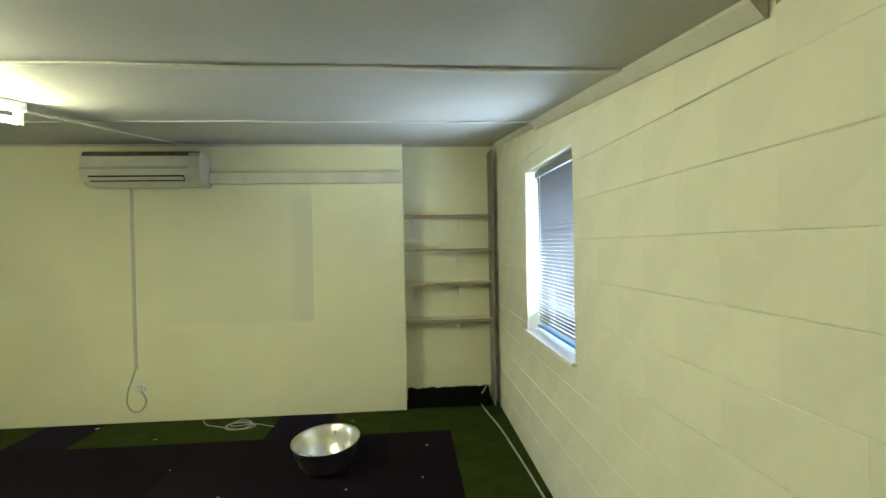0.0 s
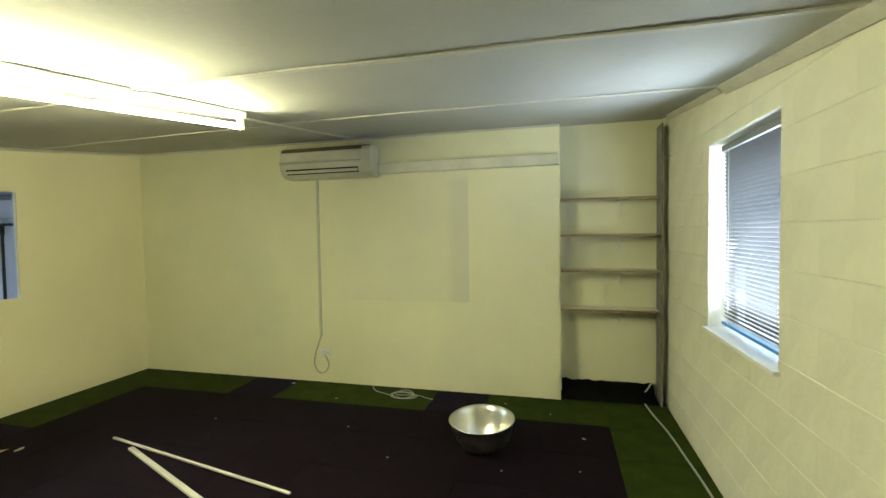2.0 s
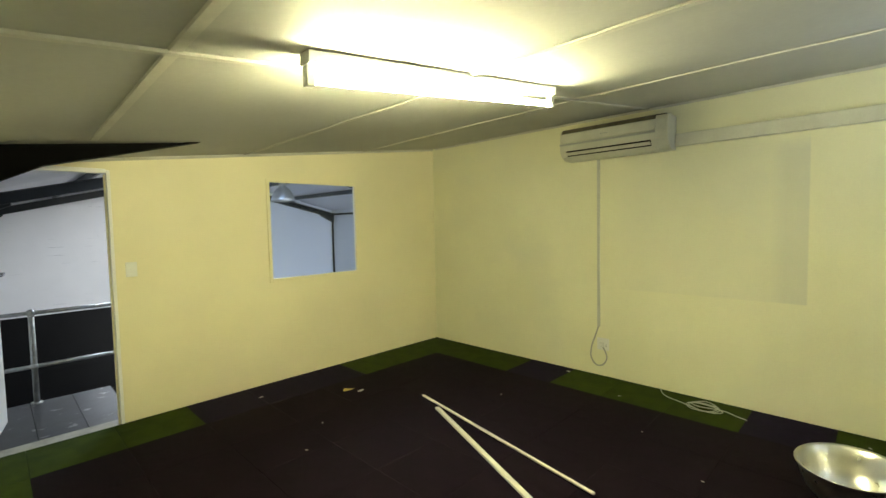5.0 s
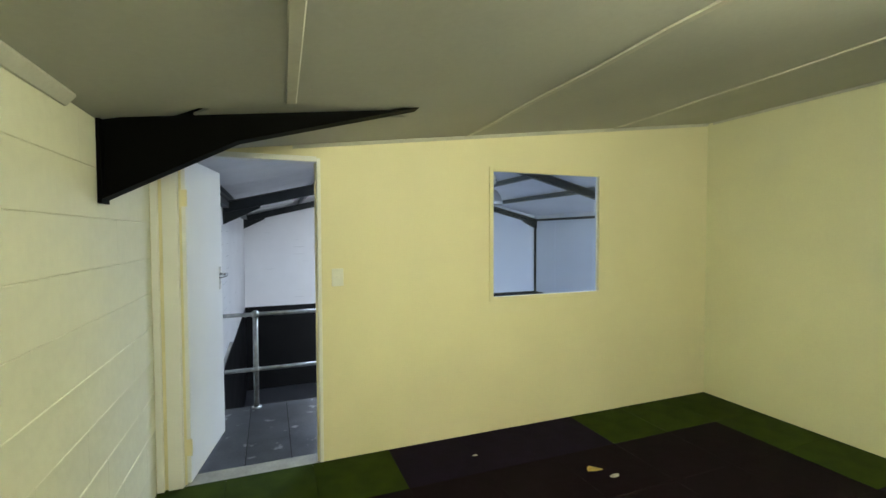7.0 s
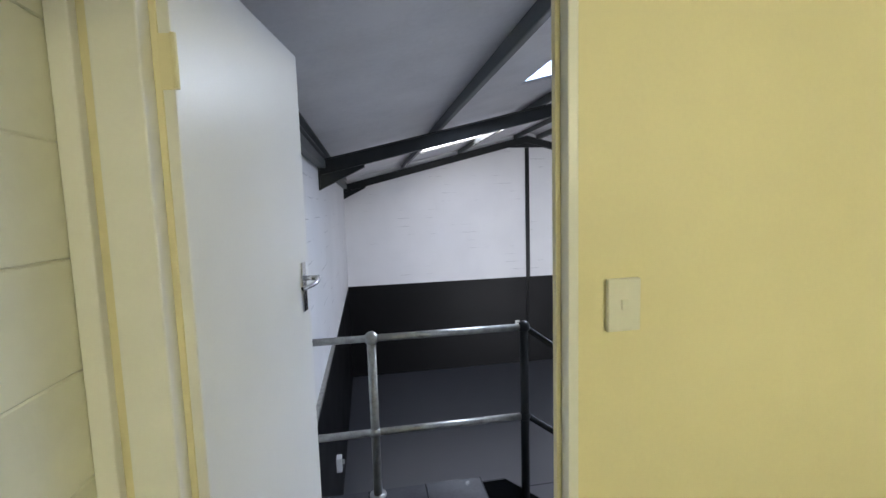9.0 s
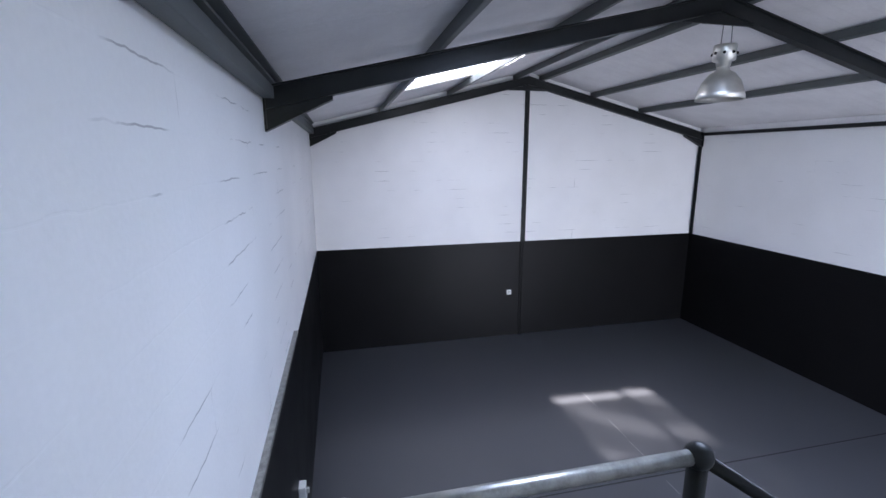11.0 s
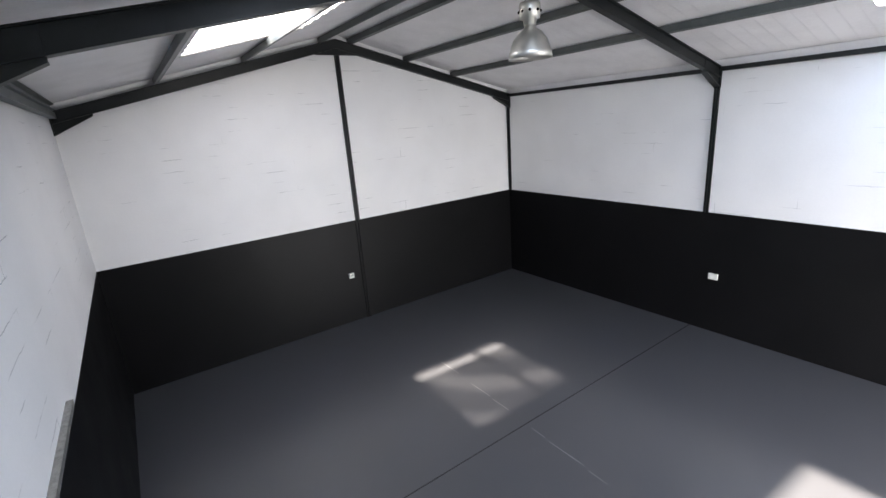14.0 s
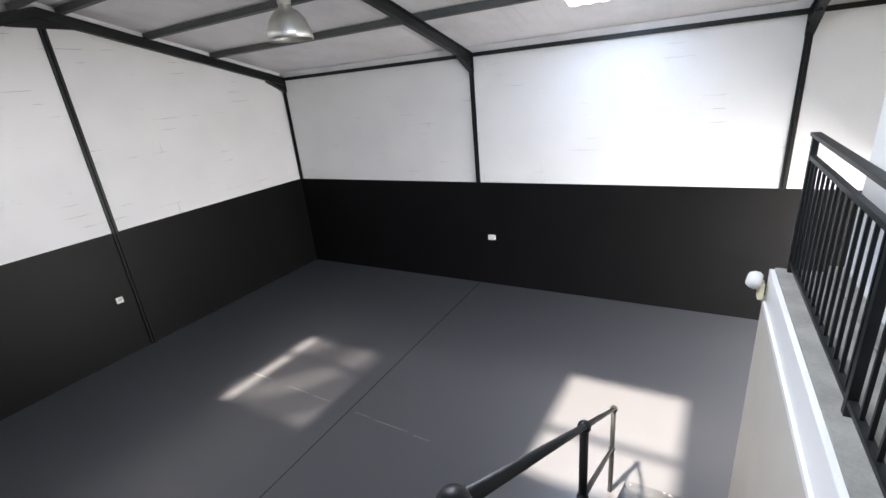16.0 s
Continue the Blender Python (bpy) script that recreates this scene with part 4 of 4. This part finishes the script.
for y0, y1 in ((S + 0.012, 0.615), (0.623, 0.925), (0.933, 1.235)):
    bm = bmesh.new()
    add_box(bm, -1.43, -0.156, y0, y1, LZ - 0.006, LZ)
    x = -1.40
    k = 0
    while x < -0.2:
        y = y0 + 0.02
        while y < y1 - 0.02:
            s = 0.009 if (k % 2) else -0.009
            v = [bm.verts.new((x + dx, y + dy, LZ + 0.0015)) for dx, dy in ((-0.009, -s), (0.003, -s * 0.2 + 0.004), (0.009, s), (-0.003, s * 0.2 - 0.004))]
            bm.faces.new(v)
            y += 0.026
            k += 1
        x += 0.026
        k += 1
    finish("plate", bm, M_chequer, ld)

st = empty("staircase")
tagged(st, "steel stair with chequer plate treads going down", "staircase")
RUN, STEPS = 3.62, 14
RISE = (LZ - FZ) / (STEPS + 0.0)
for x in (-1.42, -0.58):
    prism("stringer", [(1.25, LZ - 0.02), (1.25, LZ - 0.22), (1.25 + RUN - 0.1, FZ), (1.25 + RUN + 0.15, FZ), (1.385, LZ - 0.02)], x, x + 0.012, "x", M_steel_black, st)
for k in range(1, STEPS):
    zz, yy = LZ - RISE * k, 1.255 + RUN * (k - 1) / (STEPS - 1)
    bm = bmesh.new()
    add_box(bm, -1.405, -0.583, yy, yy + 0.25, zz - 0.006, zz)
    add_box(bm, -1.405, -0.583, yy, yy + 0.006, zz - 0.04, zz - 0.0061)
    add_box(bm, -1.405, -0.583, yy + 0.244, yy + 0.25, zz - 0.04, zz - 0.0061)
    finish("tread", bm, M_chequer, st)

gr = empty("guard_rail")
tagged(gr, "galvanised tube guard rail with ball fittings", "guard rail")
RX = -1.385
TOP, MID = 0.80, 0.29
pipe("top_rail", (RX, 0.33, TOP), (RX, 1.47, TOP), 0.019, M_galv, gr)
pipe("mid_rail", (RX, 0.33, MID), (RX, 1.47, MID), 0.019, M_galv, gr)
bm = bmesh.new()
add_pipe(bm, (RX, 0.668, LZ - 0.006), (RX, 0.668, TOP), 0.023)
add_ball(bm, (RX, 0.668, TOP), 0.037)
add_ball(bm, (RX, 0.668, MID), 0.034)
add_pipe(bm, (RX, 0.668, LZ - 0.006), (RX, 0.668, LZ + 0.012), 0.045)
finish("post", bm, M_galv, gr, smooth=True)
hr = empty("stair_rail")
tagged(hr, "black painted tube handrail beside the stair", "handrail")
bm = bmesh.new()
add_pipe(bm, (RX, 1.495, -0.36), (RX, 1.495, TOP), 0.024)
add_ball(bm, (RX, 1.495, TOP), 0.034)
add_ball(bm, (RX, 1.495, MID), 0.032)
finish("post", bm, M_steel_black, hr, smooth=True)


def rail_z(y):
    return TOP - (y - 1.495) * (TOP + 1.64) / (4.82 - 1.495)


for y, base in ((2.95, -1.20), (4.82, FZ)):
    bm = bmesh.new()
    rx = RX - 0.05 * (y - 1.495)
    add_pipe(bm, (rx, y, base), (rx, y, rail_z(y)), 0.024)
    add_ball(bm, (rx, y, rail_z(y)), 0.036)
    add_ball(bm, (rx, y, rail_z(y) - 0.5), 0.034)
    finish("post", bm, M_steel_black, hr, smooth=True)
for dz in (0.0, -0.5):
    pipe("rail", (RX, 1.495, rail_z(1.495) + dz), (RX - 0.166, 4.82, rail_z(4.82) + dz), 0.017, M_steel_black, hr)

# ---- balustrade on the ledge ----
ba = empty("balustrade")
tagged(ba, "black steel balustrade with upright bars on the ledge", "balustrade")
BX = -0.385
for y in (1.92, 3.2, 4.84):
    box("post", BX - 0.02, BX + 0.02, y - 0.02, y + 0.02, -0.03, 0.95, M_steel_black, ba, 0.003)
for z0, z1, w in ((0.95, 0.975, 0.028), (0.80, 0.83, 0.018), (0.03, 0.06, 0.018)):
    bm = bmesh.new()
    if z0 > 0.9:
        add_box(bm, BX - w, BX + w, 1.88, 4.88, z0, z1)
    else:
        add_box(bm, BX - w, BX + w, 1.9401, 3.1799, z0, z1)
        add_box(bm, BX - w, BX + w, 3.2201, 4.8199, z0, z1)
    finish("rail", bm, M_steel_black, ba, 0.003)
y = 2.02
while y < 4.80:
    if abs(y - 3.2) > 0.05:
        box("bar", BX - 0.008, BX + 0.008, y - 0.008, y + 0.008, 0.0601, 0.7999, M_steel_black, ba)
    y += 0.115
bl2 = empty("bulkhead_light")
tagged(bl2, "white round bulkhead light on the end of the ledge", "bulkhead light")
bm = bmesh.new()
add_box(bm, -0.56, -0.522, 4.82, 4.90, -0.28, -0.14)
finish("base", bm, M_board, bl2, bevel=0.008)
lathe("diffuser", [(0.0, 0.0), (0.06, 0.0), (0.07, 0.02), (0.068, 0.05), (0.05, 0.08), (0.0, 0.09)], M_plastic, bl2, at=pose(-0.555, 4.86, -0.14, 0, -75, 0), seg=24)

# ---- hall: lamp, sockets, cable tray ----
lp = empty("high_bay_lamp")
tagged(lp, "aluminium high bay lamp hanging from the ridge", "pendant lamp")
LP = (-5.18, 5.05, 2.125)
LAMP = 1.2
lathe("shade", [(0.052, 0.30), (0.06, 0.27), (0.11, 0.24), (0.165, 0.17), (0.205, 0.06), (0.215, 0.0), (0.211, 0.0), (0.20, 0.06), (0.16, 0.165), (0.105, 0.235), (0.05, 0.262)], M_satin, lp)
lathe("housing", [(0.0, 0.50), (0.094, 0.50), (0.10, 0.485), (0.10, 0.36), (0.066, 0.35), (0.058, 0.30), (0.0, 0.30)], M_satin, lp, seg=24)
bm = bmesh.new()
for k in range(8):
    a = k * math.pi / 4
    add_ball(bm, (0.101 * math.cos(a), 0.101 * math.sin(a), 0.42), 0.014, 8)
tagged(finish("vent", bm, M_dark, lp), kind="stuff")
bm = bmesh.new()
bmesh.ops.create_uvsphere(bm, u_segments=16, v_segments=10, radius=0.09, matrix=Matrix.Translation((0, 0, 0.17)) @ Matrix.Diagonal((1, 1, 1.25, 1)))
finish("bulb", bm, M_plastic, lp, smooth=True)
bm = bmesh.new()
for s in (-0.06, 0.06):
    add_pipe(bm, (s, 0, 0.495), (s * 0.8, 0, (raft_z(5.02) - LP[2] + 0.01) / LAMP), 0.004, 8)
finish("chain", bm, M_steel_green, lp)
lp.matrix_basis = pose(*LP) @ Matrix.Scale(LAMP, 4)


def hall_socket(x, y, z, along):
    s = empty("wall_socket")
    tagged(s, "white plastic socket on the black dado", "wall socket", "hall sockets")
    if along == "y":
        box("plate", x + 0.001, x + 0.045, y - 0.055, y + 0.055, z - 0.055, z + 0.055, M_plastic, s, 0.005)
        box("face", x + 0.0451, x + 0.050, y - 0.03, y + 0.03, z - 0.01, z + 0.03, M_grey_plastic, s, 0.001)
    else:
        box("plate", x - 0.08, x + 0.08, y - 0.045, y - 0.001, z - 0.055, z + 0.055, M_plastic, s, 0.005)
        box("face", x - 0.05, x + 0.05, y - 0.050, y - 0.0451, z - 0.01, z + 0.03, M_plastic, s, 0.001)


hall_socket(GX, 4.43, -1.635, "y")
hall_socket(-4.71, N, -1.615, "x")
bm = bmesh.new()
add_box(bm, -5.20, -2.2, S + 0.001, S + 0.045, -0.315, -0.275)
tagged(finish("cable_tray", bm, M_galv, bevel=0.004), "grey cable trunking along the dado edge", "cable trunking")
iso = empty("isolator_switch")
tagged(iso, "grey isolator switch on the black dado", "switch")
box("body", -4.72, -4.60, S + 0.001, S + 0.07, -1.86, -1.68, M_plastic, iso, 0.006)
box("lever", -4.675, -4.645, S + 0.0701, S + 0.10, -1.78, -1.73, M_grey_plastic, iso, 0.003)

# ---- blocks and carpet tiles ----
TILE = 0.516


def shared_box(name, sx, sy, sz, bevel, mat, level=False):
    bm = bmesh.new()
    add_box(bm, -sx / 2, sx / 2, -sy / 2, sy / 2, -sz / 2, sz / 2)
    if bevel:
        bmesh.ops.bevel(bm, geom=[e for e in bm.edges if not level or abs((e.verts[0].co - e.verts[1].co).normalized().z) < 0.5], offset=bevel, segments=1, affect="EDGES")
    bmesh.ops.recalc_face_normals(bm, faces=bm.faces)
    me = bpy.data.meshes.new(name)
    bm.to_mesh(me)
    bm.free()
    me.materials.append(mat)
    return me


carpet = structure(box("floor_office", 0.0, EX, S, 4.92, -0.0139, -0.001, M_carpet_dark), "carpet tile floor in dark purple and green", "floor")
random.seed(2)
tiles = {}
for i in range(11):
    for j in range(10):
        x0, y1 = i * TILE, ACY - j * TILE
        x1, y0 = min(x0 + TILE, EX), y1 - TILE
        y0 = max(y0, S)
        if y1 - y0 < 0.05:
            continue
        green = (j == 0 and (i <= 2 or 4 <= i <= 6 or i >= 8)) or (i == 0 and (j <= 2 or j >= 6)) or (i == 10) or (j == 8 and 1 <= i <= 2)
        violet = not green and (j == 0 or i == 0)
        if i == 10:
            x1 = EX
        key = (round(x1 - x0, 3), round(y1 - y0, 3), green, violet)
        if key not in tiles:
            tiles[key] = shared_box("carpet_tile", key[0] - 0.0015, key[1] - 0.0015, 0.0075, 0.0012, M_carpet_green if green else M_carpet_violet if violet else M_carpet_dark)
        o = new("carpet_tile", tiles[key])
        o.parent = carpet
        o.location = ((x0 + x1) / 2, (y0 + y1) / 2, 0.004 + random.uniform(-0.0006, 0.0008))
o = new("carpet_tile", shared_box("carpet_tile", EX - 4.79 - 0.002, 4.92 - ACY - 0.002, 0.0075, 0.001, M_carpet_green))
o.parent, o.location = carpet, ((EX + 4.79) / 2, (4.92 + ACY) / 2, 0.004)


def blocks(wall_ob, u0, u1, z0, zfun, w, axis, face, hole=None):
    """Painted concrete blocks, slightly uneven, laid over a wall in stretcher bond."""
    meshes = {}
    L, H = 0.40, 0.20
    row = 0
    z = z0
    while z < 2.6:
        u = u0 - (L / 2 if row % 2 else 0)
        course = random.uniform(-0.0014, 0.0014)
        while u < u1:
            a, b = max(u, u0), min(u + L, u1)
            pieces = [(a, b, z, min(z + H, zfun((a + b) / 2) - 0.004))]
            if hole:
                h0, h1, g0, g1 = hole
                nxt = []
                for (p, q, r, s) in pieces:
                    if q <= h0 or p >= h1 or s <= g0 or r >= g1:
                        nxt.append((p, q, r, s))
                        continue
                    if p < h0:
                        nxt.append((p, h0, r, s))
                    if q > h1:
                        nxt.append((h1, q, r, s))
                    if r < g0:
                        nxt.append((max(p, h0), min(q, h1), r, g0))
                    if s > g1:
                        nxt.append((max(p, h0), min(q, h1), g1, s))
                pieces = nxt
            for (p, q, r, s) in pieces:
                if q - p < 0.03 or s - r < 0.02:
                    continue
                key = (round(q - p, 2), round(s - r, 2))
                if key not in meshes:
                    dims = (0.012, key[0], key[1] - 0.0004) if axis == "x" else (key[0], 0.012, key[1] - 0.0004)
                    meshes[key] = shared_box("block", *dims, 0.0032, M_block, True)
                o = new("block", meshes[key])
                o.parent = wall_ob
                d = face + course + random.uniform(-0.0003, 0.0003)
                o.location = (d, (p + q) / 2, (r + s) / 2) if axis == "x" else ((p + q) / 2, d, (r + s) / 2)
            u += L
        z += H
        row += 1


blocks(bpy.data.objects["wall_east"], S + 0.013, 4.62, 0.0, ceil_z, 0, "x", EX + 0.006, WIN)
blocks(bpy.data.objects["wall_south"], 0.02, EX - 0.01, 0.0, lambda x: ceil_z(S) - 0.0, 0, "y", S + 0.006)
